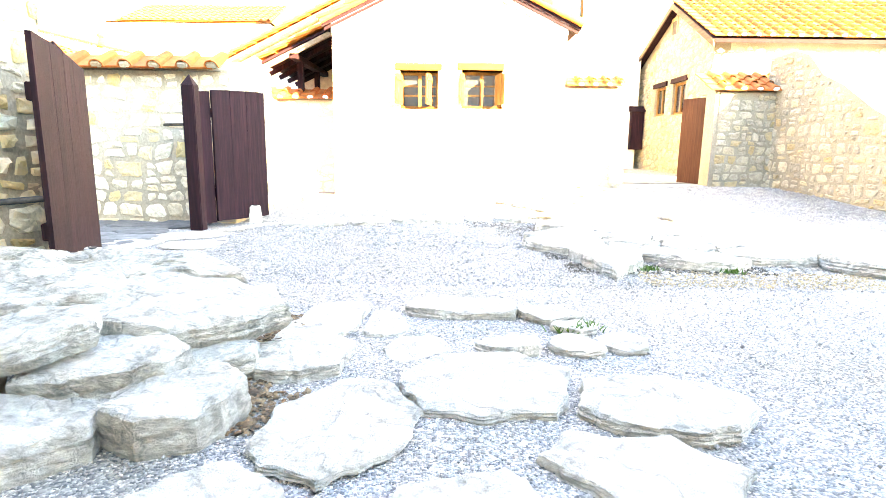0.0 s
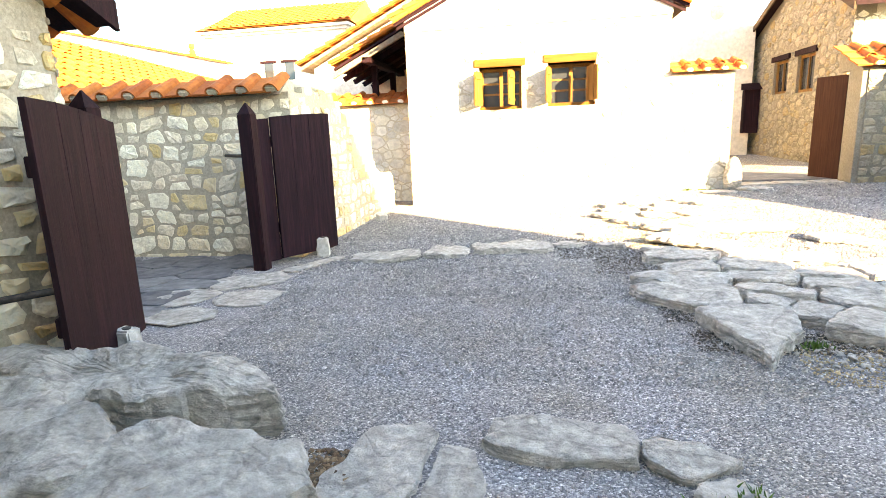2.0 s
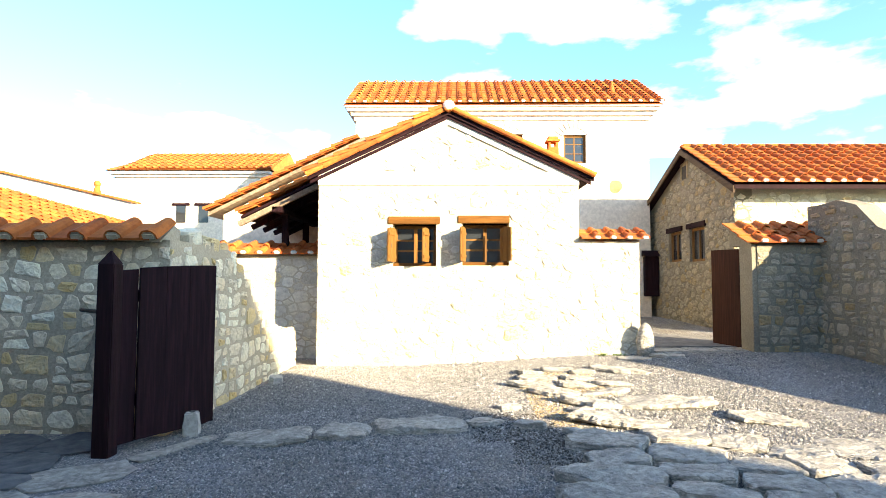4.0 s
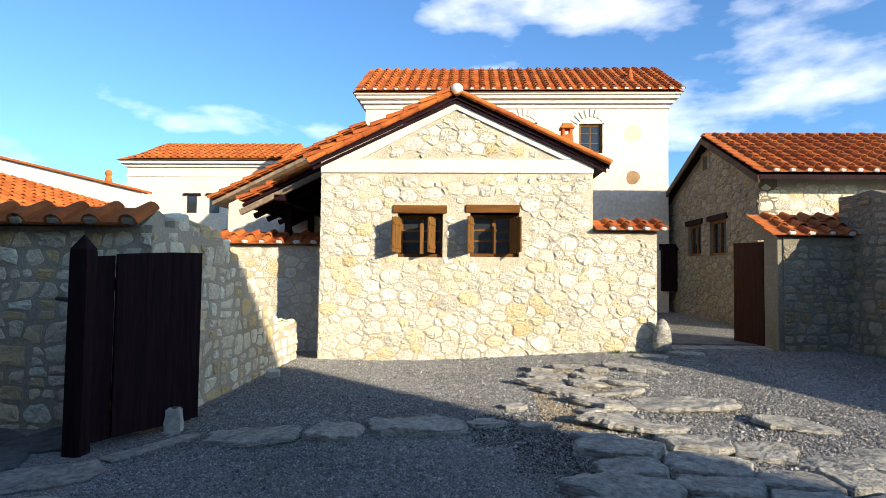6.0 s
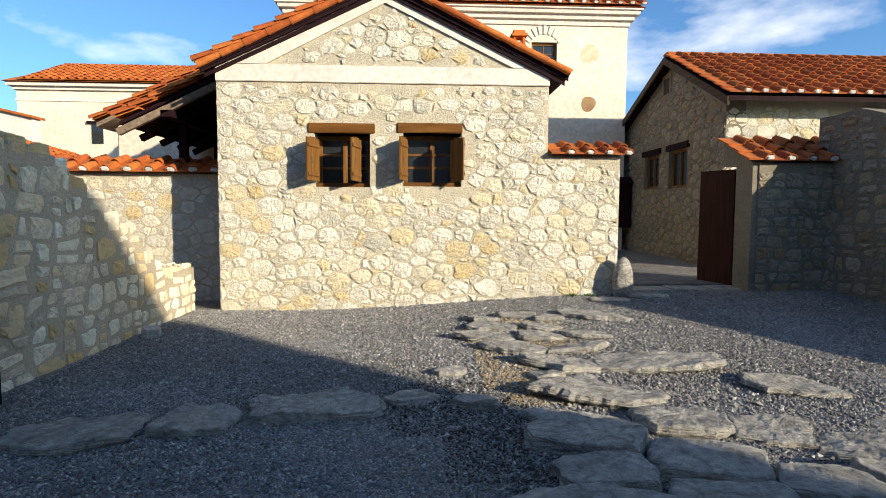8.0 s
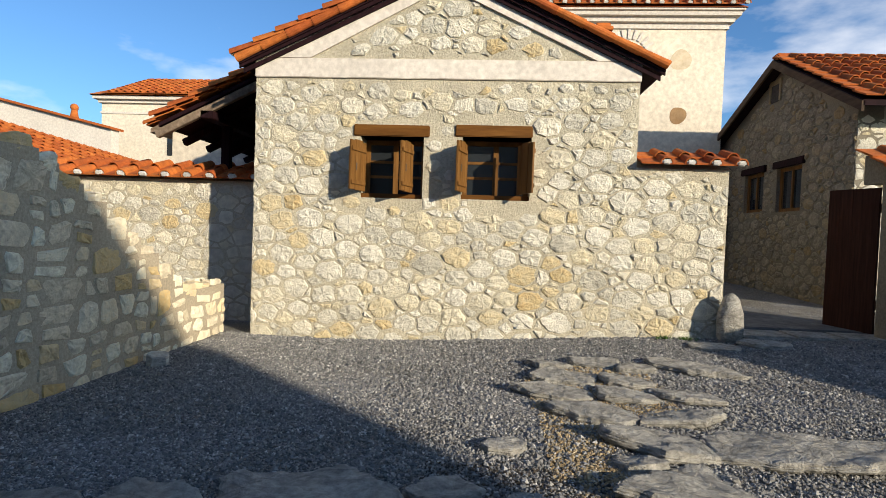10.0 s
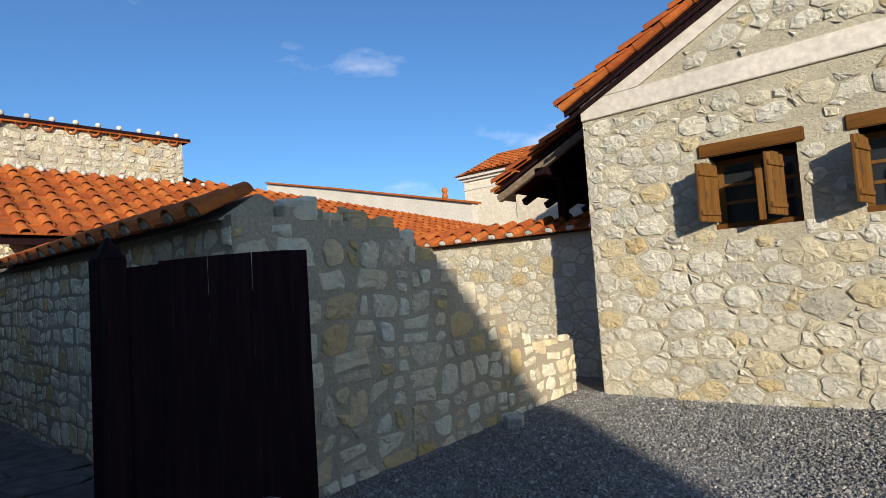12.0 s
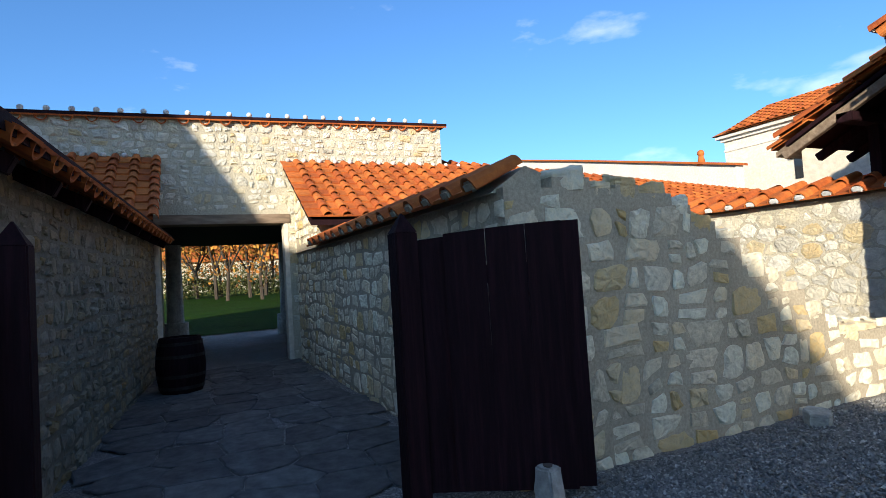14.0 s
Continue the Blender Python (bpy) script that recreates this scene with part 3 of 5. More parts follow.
# house roof: boards, barge boards, tiles
EAVE_L, EAVE_R = -2.74, 3.14
for side, ex in ((-1, EAVE_L), (1, EAVE_R)):
    ez = house_roof_z(ex)
    prism("roof_deck", [(RIDGE_X, 11.97, RIDGE_Z - 0.05), (ex, 11.97, ez - 0.05), (ex, 11.97, ez), (RIDGE_X, 11.97, RIDGE_Z)], (0, 7.25, 0), DARK_WOOD, house, "dark boards under the tiles")
    for k, dz in enumerate((0.055, 0.12)):
        prism("barge_board", [(RIDGE_X, 11.985 + 0.036 * k, RIDGE_Z - dz), (ex - side * 0.05 * k, 11.985 + 0.036 * k, ez - dz + 0.024 * k), (ex - side * 0.05 * k, 11.985 + 0.036 * k, ez - dz - 0.04), (RIDGE_X, 11.985 + 0.036 * k, RIDGE_Z - dz - 0.06)], (0, 0.034, 0), DARK_WOOD, house, "dark edge board")
    run = Vector((RIDGE_X - ex, 0, RIDGE_Z - ez))
    for k in range(8):
        p = Vector((ex, 11.94, ez + 0.035)) + run * ((k + 0.5) / 8)
        bm = bmesh.new()
        bmesh.ops.create_cone(bm, cap_ends=True, segments=12, radius1=0.062, radius2=0.05, depth=run.length / 8 + 0.05)
        bm.transform(Matrix.Translation(p) @ run.normalized().to_track_quat("Z", "Y").to_matrix().to_4x4())
        part("verge_tile", bm, TILE, house)
    up = Vector((-side, 0, PITCH))
    across = Vector((0, 1, 0)) if side > 0 else Vector((0, -1, 0))
    start = Vector((ex + side * 0.04, 11.96 if side > 0 else 11.96 + 0.38 * 19, ez + 0.005))
    tile_slope(house, start, across, up, 19, 9, singles=0, seed=4 + side)
bm = bmesh.new()
for k in range(17):
    b = bmesh.new()
    bmesh.ops.create_cone(b, cap_ends=True, segments=14, radius1=0.125, radius2=0.105, depth=0.45)
    b.transform(Matrix.Translation((RIDGE_X, 12.08 + 0.43 * k, RIDGE_Z + 0.035)) @ pose(0, 0, 0, 90, 0, 0))
    tmp = bpy.data.meshes.new("tmp")
    b.to_mesh(tmp)
    b.free()
    bm.from_mesh(tmp)
part("ridge_tiles", bm, TILE, house)
bm = bmesh.new()
bmesh.ops.create_uvsphere(bm, u_segments=16, v_segments=10, radius=0.12)
bmesh.ops.scale(bm, vec=(1, 0.7, 0.95), verts=bm.verts)
bmesh.ops.translate(bm, vec=(RIDGE_X, 11.9, RIDGE_Z + 0.05), verts=bm.verts)
part("ridge_cap", bm, WHITE, house, "white mortar cap at the gable peak", True)


def window(parent, w, lintel, open_in, inset):
    x0, x1, z0, z1 = w
    wd = part("window", bmesh.new(), DARK, parent)
    bm = bmesh.new()
    add_box(bm, lintel[0], lintel[1], HY - 0.03, HY + 0.4, z1, z1 + 0.16, 0.012)
    part("lintel", bm, WOOD_H, wd, "thick honey-brown timber lintel")
    bm = bmesh.new()
    add_box(bm, x0, x1, HY + 0.1, HY + 0.3, z0, z0 + 0.07, 0.008)
    part("sill", bm, WOOD_H, wd)
    bm = bmesh.new()
    yf = HY + 0.36
    add_box(bm, x0, x0 + 0.07, yf, yf + 0.08, z0 + 0.07, z1, 0.005)
    add_box(bm, x1 - 0.07, x1, yf, yf + 0.08, z0 + 0.07, z1, 0.005)
    add_box(bm, x0 + 0.07, x1 - 0.07, yf, yf + 0.08, z1 - 0.07, z1, 0.005)
    mid = (x0 + x1) / 2
    add_box(bm, mid - 0.04, mid + 0.04, yf - 0.01, yf + 0.07, z0 + 0.07, z1 - 0.07, 0.004)
    for f in (0.36, 0.66):
        z = z0 + 0.07 + (z1 - z0 - 0.14) * f
        add_box(bm, x0 + 0.07, x1 - 0.07, yf + 0.012, yf + 0.05, z - 0.02, z + 0.02, 0.003)
    part("window_frame", bm, WOOD, wd, "honey-brown timber frame with glazing bars")
    box("pane", x0 + 0.05, x1 - 0.05, yf + 0.026, yf + 0.034, z0 + 0.07, z1 - 0.05, GLASS, wd, label="dark reflecting glass")
    # shutters of planks, battens and a slot, hinged in the reveal
    sw, sh = 0.43, z1 - z0 - 0.17
    for hx, turn, face, left in ((x0 + 0.06, open_in[0], 1, True), (x1 - inset, open_in[1], -1, False)):
        s = 1 if left else -1
        at = Matrix.Translation((hx, HY + 0.06, z0 + 0.085)) @ pose(0, 0, 0, 0, 0, turn)
        bm = bmesh.new()
        for k, (fa, fb) in enumerate(((0.0, 0.24), (0.24, 0.7), (0.7, 1.0))):
            a, b = s * (fa * sw + 0.002), s * (fb * sw - 0.002)
            add_box(bm, min(a, b), max(a, b), -0.014 - 0.002 * (k % 2), 0.014 + 0.002 * (k % 2), 0.004 * k, sh - 0.018 * ((k + 1) % 2), 0.004)
        bm.transform(at)
        leaf = part("shutter", bm, WOOD, wd, "open honey-brown plank shutter")
        # uncut slot: a thin dark plate whose colour is the hole's shade
        for nm, a, b, za, zb, out, mt in (("batten", 0.03, sw - 0.01, 0.08, 0.135, 0.034, WOOD), ("batten", 0.03, sw - 0.01, sh - 0.16, sh - 0.105, 0.034, WOOD), ("slot", sw * 0.6, sw * 0.6 + 0.025, sh * 0.4, sh * 0.54, 0.0185, DARK)):
            bm = bmesh.new()
            ya, yb = (0.0165, out) if face > 0 else (-out, -0.0165)
            add_box(bm, min(s * a, s * b), max(s * a, s * b), ya, yb, za, zb, 0.004 if nm == "batten" else 0.0, at)
            part(nm, bm, mt, wd)
    return wd


window(house, W1, (-1.08, 0.0), (-106, 76), 0.16)
window(house, W2, (0.36, 1.43), (-104, 115), 0.17)

# terracotta chimney
bm = bmesh.new()
cx, cy = 2.7, 14.2
add_box(bm, cx - 0.13, cx + 0.13, cy - 0.13, cy + 0.13, 3.9, 5.0, 0.01)
for k in range(4):
    a, b = (-1) ** k, (1 if k < 2 else -1)
    add_box(bm, cx + 0.09 * a - 0.03, cx + 0.09 * a + 0.03, cy + 0.09 * b - 0.03, cy + 0.09 * b + 0.03, 5.0, 5.14, 0.005)
add_box(bm, cx - 0.16, cx + 0.16, cy - 0.16, cy + 0.16, 5.14, 5.2, 0.01)
add_box(bm, cx - 0.12, cx + 0.12, cy - 0.12, cy + 0.12, 5.2, 5.27, 0.01)
part("chimney", bm, TILE, house, "small square terracotta chimney pot")

# ---- low wall beside the house ----
side_wall = thing("wall_beside_house", "rubble stone wall with red tile coping beside the house", "wall", (3.46, 12.3, 0.1), kind="structure")
box("wall_body", HX1, 4.07, HY, HY + 0.45, -0.2, 2.56, MORTAR, side_wall)
prism("coping_bed", [(HX1 + 0.002, HY + 0.0, 2.56), (HX1 + 0.002, HY + 0.5, 2.56), (HX1 + 0.002, HY + 0.5, 2.80)], (1.24, 0, 0), MORTAR, side_wall)
tile_slope(side_wall, (HX1 + 0.03, HY - 0.14, 2.56), (1, 0, 0), (0, 1, 0.42), 4, 2, scale=0.84, singles=8, seed=11)

# ---- back wall beyond the ruined doorway, and porch ----
BY = 13.2
back_wall = thing("wall_back", "rubble stone wall with red tile coping behind the yard", "wall", (-5, 13.4, 0), kind="structure")
box("wall_body", -9.0, HX0 - 0.003, BY, BY + 0.45, -0.3, 2.3, MORTAR, back_wall)
prism("coping_bed", [(-9.0, BY - 0.02, 2.3), (-9.0, BY + 0.6, 2.3), (-9.0, BY + 0.6, 2.56)], (6.46, 0, 0), MORTAR, back_wall)
tile_slope(back_wall, (-9.0, BY - 0.15, 2.28), (1, 0, 0), (0, 1, 0.42), 17, 2, singles=34, seed=12)
lay_stones(back_wall, (-9.0, BY, 0), (1, 0, 0), (0, -1, 0), lambda u, v: v < 2.27, 1.0, 6.46, -0.1, 2.3, seed=21, singles=200, size=0.2, gap=0.02, proud=0.01, courses=False)

porch = thing("porch", "timber porch roof against the side of the house, darkened underneath for shade", "porch", (-3.5, 14.5, 2.3))
# dark wood on the deck puts the porch's shade into the colour
prism("roof_deck", [(-2.54, 12.78, 4.02), (-4.42, 12.78, 3.10), (-4.42, 12.78, 3.16), (-2.54, 12.78, 4.08)], (0, 4.6, 0), DARK_WOOD, porch)
for k in range(6):
    y = 12.85 + k * 0.8
    bm = bmesh.new()
    add_box(bm, -2.2, 0, -0.05, 0.05, -0.12, 0, 0.01, Matrix.Translation((-2.54, y, 4.0)) @ pose(0, 0, 0, 0, -26.07, 0))
    # front rafter weathered; the ones behind darkened to stand for shade
    part("rafter", bm, GREY_WOOD if k == 0 else DARK_WOOD, porch)
for y in (13.45, 15.2, 16.9):
    box("post", -3.72, -3.58, y, y + 0.14, -0.1, 3.3, DARK_WOOD, porch, 0.01)
box("wall_plate", -3.75, -3.55, 12.8, 17.3, 3.25, 3.38, DARK_WOOD, porch, 0.01)
tile_slope(porch, (-4.46, 12.74 + 0.38 * 12, 3.17), (0, -1, 0), (1, 0, 0.489), 12, 6, seed=13, dabs=False)

# ---- second gable behind ----
rear_house = thing("rear_house", "pale stone house with red tile roof behind the porch", "house", (-3, 18, 0))
prism("gable_wall", [(-6.3, 16.3, -0.3), (-2.2, 16.3, -0.3), (-2.2, 16.3, 5.6), (-6.3, 16.3, 3.6)], (0, 0.4, 0), PLASTER, rear_house)
prism("roof_deck", [(-6.6, 15.95, 3.52), (-2.2, 15.95, 5.68), (-2.2, 15.95, 5.78), (-6.6, 15.95, 3.62)], (0, 3.0, 0), GREY_WOOD, rear_house)
tile_slope(rear_house, (-6.64, 15.9 + 0.38 * 8, 3.63), (0, -1, 0), (1, 0, 0.491), 8, 13, seed=14, dabs=False)

# ---- tall plastered house ----
TY = 20.7
tall = thing("tall_house", "tall cream plastered house with a red hipped tile roof", "house", (2, 24, 0))
TW = [(4.27, 5.09, 6.02, 7.07), (1.9, 2.78, 6.0, 7.1)]


def tall_house():
    us = sorted({-3.34, 7.36, *[v for w in TW for v in w[:2]]})
    vs = sorted({-0.2, 7.7, *[v for w in TW for v in w[2:]]})
    grid_wall("front_wall", us, vs, lambda u, v: any(w[0] < u < w[1] and w[2] < v < w[3] for w in TW), lambda u, v: (u, TY, v), (0, 0.4, 0), PLASTER, tall)
    box("side_wall", -3.34, -2.94, TY + 0.4, 26, -0.2, 7.7, PLASTER, tall)
    box("side_wall", 6.96, 7.36, TY + 0.4, 26, -0.2, 7.7, PLASTER, tall)
    moulding("cornice", -3.34, 7.36, TY, 26, [(7.6, 0.0), (7.6, 0.05), (7.74, 0.06), (7.76, 0.16), (7.88, 0.17), (7.9, 0.28), (8.0, 0.3), (8.02, 0.36), (8.08, 0.36)], WHITE, tall, "white moulded cornice")
    bm = bmesh.new()
    e = [(-3.75, TY - 0.4, 8.08), (7.77, TY - 0.4, 8.08), (7.77, 26.4, 8.08), (-3.75, 26.4, 8.08)]
    q = [bm.verts.new(p) for p in e]
    top = [bm.verts.new(p) for p in ((-3.0, 23.35, 9.95), (7.0, 23.35, 9.95))]
    bm.faces.new((q[0], q[1], top[1], top[0]))
    bm.faces.new((q[1], q[2], top[1]))
    bm.faces.new((q[2], q[3], top[0], top[1]))
    bm.faces.new((q[3], q[0], top[0]))
    bm.faces.new(q[::-1])
    part("roof", bm, TILE, tall)
    tile_slope(tall, (-3.7, TY - 0.42, 8.1), (1, 0, 0), (0, 3.05, 1.87), 30, 10, seed=15)
    for w in TW:
        x0, x1, z0, z1 = w
        wd = part("window", bmesh.new(), WOOD, tall)
        bm = bmesh.new()
        y = TY + 0.1
        add_box(bm, x0, x0 + 0.08, y, y + 0.1, z0, z1)
        add_box(bm, x1 - 0.08, x1, y, y + 0.1, z0, z1)
        add_box(bm, x0 + 0.08, x1 - 0.08, y, y + 0.1, z1 - 0.08, z1)
        add_box(bm, x0 + 0.08, x1 - 0.08, y, y + 0.1, z0, z0 + 0.08)
        add_box(bm, (x0 + x1) / 2 - 0.02, (x0 + x1) / 2 + 0.02, y + 0.02, y + 0.07, z0 + 0.08, z1 - 0.08)
        for f in (0.35, 0.68):
            z = z0 + (z1 - z0) * f
            add_box(bm, x0 + 0.08, x1 - 0.08, y + 0.022, y + 0.06, z - 0.015, z + 0.015)
        part("window_frame", bm, WOOD, wd, "brown timber frame with glazing bars")
        box("pane", x0 + 0.04, x1 - 0.04, y + 0.035, y + 0.045, z0 + 0.04, z1 - 0.04, GLASS, wd)
        for k in range(9):
            a = radians(32 + 116 * k / 8)
            c = Vector(((x0 + x1) / 2, TY - 0.012, z1 - 0.28))
            bm = bmesh.new()
            add_box(bm, 0.52, 0.80, -0.02, 0.03, -0.045, 0.045, 0.008, Matrix.Translation(c) @ Matrix.Rotation(-a, 4, "Y"))
            part("arch_stone", bm, WHITE, wd)


tall_house()
for x, z, s in ((6.14, 5.16, 0.24), (6.15, 6.75, 0.3)):
    bm = bmesh.new()
    bmesh.ops.create_circle(bm, cap_ends=True, segments=20, radius=s)
    for v in bm.verts:
        v.co *= 1 + 0.2 * noise.noise(v.co * 3 + Vector((x, z, 0)))
    bm.transform(Matrix.Translation((x, TY - 0.004, z)) @ pose(0, 0, 0, 90, 0, 0))
    part("plaster_patch", bm, RUST if z < 6 else OCHRE, tall, "round ochre stain on the plaster")
bm = bmesh.new()
bmesh.ops.create_cone(bm, cap_ends=True, segments=10, radius1=0.16, radius2=0.04, depth=0.6)
bmesh.ops.translate(bm, vec=(6.3, 21.6, 9.1), verts=bm.verts)
part("roof_finial", bm, TILE, tall, "terracotta roof finial")

# ---- house to the right with the passage ----
gx, gy0, gy1, gya, gza, gze = 7.6, 14.6, 21.9, 17.8, 5.86, 4.17
VENT = (18.06, 18.42, 4.98, 5.39)
RW = [(18.6, 19.6, 2.38, 3.36), (16.95, 17.98, 2.34, 3.36)]
side_house = thing("side_house", "rubble stone house with red tile roof beside the passage", "house", (13, 18, 0.3))


def side_house_walls():
    us = sorted({15.2, 21.6, *[v for w in RW for v in w[:2]]})
    vs = sorted({0.0, 4.2, *[v for w in RW for v in w[2:]]})
    # brown gable with the passage's shade put into its colour
    wall = grid_wall("gable_wall", us, vs, lambda u, v: any(w[0] < u < w[1] and w[2] < v < w[3] for w in RW), lambda u, v: (gx, u, v), (0.45, 0, 0), SHADED_BROWN_MORTAR, side_house)
    prism("gable", [(gx, 15.2, 4.2), (gx, 21.6, 4.2), (gx, gya, gza - 0.12)], (0.45, 0, 0), SHADED_BROWN_MORTAR, side_house)
    box("front_wall", gx + 0.45, 24, 15.2, 15.65, 0, 4.2, MORTAR, side_house)
    for w in RW:
        y0, y1, z0, z1 = w
        wd = part("window", bmesh.new(), WOOD, side_house)
        bm = bmesh.new()
        add_box(bm, gx - 0.06, gx + 0.3, y0 - 0.12, y1 + 0.12, z1, z1 + 0.16, 0.01)
        part("lintel", bm, DARK_WOOD, wd, "dark timber lintel")
        bm = bmesh.new()
        for a, b, c, d in ((y0, y0 + 0.09, z0, z1), (y1 - 0.09, y1, z0, z1), (y0 + 0.09, y1 - 0.09, z1 - 0.08, z1), (y0 + 0.09, y1 - 0.09, z0, z0 + 0.08), ((y0 + y1) / 2 - 0.03, (y0 + y1) / 2 + 0.03, z0 + 0.08, z1 - 0.08)):
            add_box(bm, gx + 0.08, gx + 0.17, a, b, c, d)
        part("window_frame", bm, WOOD, wd)
        box("pane", gx + 0.12, gx + 0.13, y0 + 0.05, y1 - 0.05, z0 + 0.04, z1 - 0.04, GLASS, wd)
    # no hole is cut: a dark panel paints in the vent's shade
    bm = bmesh.new()
    add_box(bm, gx - 0.012, gx + 0.02, VENT[0], VENT[1], VENT[2], VENT[3])
    part("vent_opening", bm, DARK, side_house, "flat dark panel standing for the shade in the small gable vent")
    bm = bmesh.new()
    for a, b, c, d in ((VENT[0] - 0.1, VENT[0], VENT[2], VENT[3]), (VENT[1], VENT[1] + 0.1, VENT[2], VENT[3]), (VENT[0] - 0.1, VENT[1] + 0.1, VENT[3], VENT[3] + 0.12)):
        add_box(bm, gx - 0.03, gx + 0.02, a + 0.003, b - 0.003, c, d, 0.01)
    part("vent_surround", bm, SHADED_BROWN_STONE, side_house, "dressed stones round the vent")
    return wall


side_gable = side_house_walls()
slope_r = (gza - gze) / (gya - gy0)
for s, y0 in ((1, gy0), (-1, gy1)):
    prism("roof_deck", [(gx - 0.3, y0, gze - 0.1), (gx - 0.3, gya, gza - 0.1), (gx - 0.3, gya, gza), (gx - 0.3, y0, gze)], (16, 0, 0), DARK_WOOD, side_house)
    prism("verge_board", [(gx - 0.33, y0, gze - 0.2), (gx - 0.33, gya, gza - 0.2), (gx - 0.33, gya, gza - 0.02), (gx - 0.33, y0, gze - 0.02)], (0.05, 0, 0), BROWN_WOOD, side_house)
tile_slope(side_house, (gx - 0.32, gy0 - 0.06, gze + 0.01), (1, 0, 0), (0, 1, slope_r), 34, 10, seed=16)
bm = bmesh.new()
for k in range(30):
    add_box(bm, gx - 0.3 + 0.43 * k, gx + 0.15 + 0.43 * k, gya - 0.13, gya + 0.13, gza - 0.02, gza + 0.12, 0.05)
part("ridge_tiles", bm, TILE, side_house)
lay_stones(side_gable, (gx, 21.6, 0), (0, -1, 0), (-1, 0, 0), lambda u, v: v > 0.3 and not (VENT[0] - 0.1 < 21.6 - u < VENT[1] + 0.1 and VENT[2] < v < VENT[3] + 0.12) and not any(w[0] - 0.02 < 21.6 - u < w[1] + 0.02 and w[2] < v < w[3] + 0.16 for w in RW) and v < 4.1 + min(0.38 * u, 0.56 * (6.4 - u)), 0, 6.4, 0.3, 6.1, size=0.2, seed=31, singles=200, gap=0.03, mat=SHADED_BROWN_STONE, courses=False)
lay_stones(side_house, (gx, 15.2, 0), (1, 0, 0), (0, -1, 0), lambda u, v: 0.3 < v < 4.1, 0, 6.4, 0.3, 4.15, size=0.2, seed=32, singles=0, proud=0.011, courses=False)
box("wall_end", 7.37, 7.58, 22.0, 22.4, 0, 4.0, PLASTER, side_house)

# passage floor and step
passage = thing("passage_paving", "grey stone paving and threshold of the passage", "paving", (5.5, 16, 0.3), kind="structure")
box("floor_slab", 4.1, 7.6, 12.75, 20.7, 0.1, 0.37, PAVING, passage, 0.01)
for k, (a, b) in enumerate(((4.32, 5.1), (5.12, 5.75), (5.77, 6.5))):
    box("threshold_stone", a, b, 12.15 + 0.03 * k, 12.74, 0.1, 0.335 + 0.008 * k, ROCK, passage, 0.02)

board = thing("notice_box", "dark wooden box with a small pent roof on the passage wall", "box", (7.3, 20.4, 1.2))
box("body", 7.08, 7.56, 20.45, 20.69, 1.2, 2.62, DARK_WOOD, board, 0.01)
prism("roof", [(7.03, 20.35, 2.62), (7.03, 20.695, 2.62), (7.03, 20.695, 2.84)], (0.56, 0, 0), DARK_WOOD, board)


def plank_leaf(parent, length, height, mat, rail_side=-1, planks=4, set_back=False):
    """A plank door leaf standing on local x, hinge at the origin."""
    r = random.Random(int(length * 100))
    cuts = [0] + [length * (k + r.uniform(-0.2, 0.2)) / planks for k in range(1, planks)] + [length]
    if set_back:
        cuts, planks = [0, 0.2, 0.2 + (length - 0.33) * 0.36, 0.2 + (length - 0.33) * 0.7, length - 0.13, length], 5
    for k in range(planks):
        bm = bmesh.new()
        add_box(bm, cuts[k] + 0.0006, cuts[k + 1] - 0.0006, -0.02 + r.uniform(-0.003, 0.003), 0.02, r.uniform(0, 0.012), 1.0, 0.0012)
        for v in bm.verts:
            if v.co.z < 0.5:
                v.co.x += 0.003 if v.co.x > (cuts[k] + cuts[k + 1]) / 2 else -0.003
            if v.co.z > 0.5:
                v.co.x -= 0.004 if k in (1, 2) and v.co.x > (cuts[k] + cuts[k + 1]) / 2 else 0
                v.co.z += height[0] + (height[1] - height[0]) * math.sin(math.pi / 2 * min(1, max(0, v.co.x / length))) - 1.0
        if set_back and k in (0, planks - 1):
            bmesh.ops.translate(bm, vec=(0, rail_side * 0.05, -0.015 if k == 0 else 0), verts=bm.verts)
        part("plank", bm, mat, parent)
    for z in (0.35, min(height) - 0.35):
        bm = bmesh.new()
        add_box(bm, 0.21 if set_back else 0.02, length - (0.14 if set_back else 0.04), rail_side * 0.021 + min(0, rail_side * 0.05), rail_side * 0.021 + max(0, rail_side * 0.05), z, z + 0.13, 0.006)
        part("rail", bm, mat, parent)
        bm = bmesh.new()
        add_box(bm, -0.08, 0.5, rail_side * 0.079 - 0.006, rail_side * 0.079 + 0.006, z + 0.03, z + 0.08, 0.003)
        part("strap_hinge", bm, IRON, parent, "dark iron strap hinge")


def gate(post, hinge, free, height, rail_side, name, label):
    g = thing(name, label, "gate", (hinge[0], hinge[1], 0.0), "passage gate leaves")
    plank_leaf(g, (Vector(free) - Vector(hinge)).length, height, DARK_WOOD, rail_side, set_back=rail_side > 0)
    d = Vector(free) - Vector(hinge)
    for c in g.children:
        c.matrix_parent_inverse = Matrix()
    g.rotation_euler = (0, 0, math.atan2(d.y, d.x))
    g.location.z = 0.07
    p = thing("gate_post", "square dark timber gate post with a pointed top", "post", (post[0], post[1], 0), "gate posts")
    bm = bmesh.new()
    add_box(bm, post[0] - 0.085, post[0] + 0.085, post[1] - 0.085, post[1] + 0.085, -0.2, 1.92, 0.01)
    part("shaft", bm, DARK_WOOD, p)
    bm = bmesh.new()
    bmesh.ops.create_cone(bm, cap_ends=True, segments=4, radius1=0.118, radius2=0.008, depth=0.14)
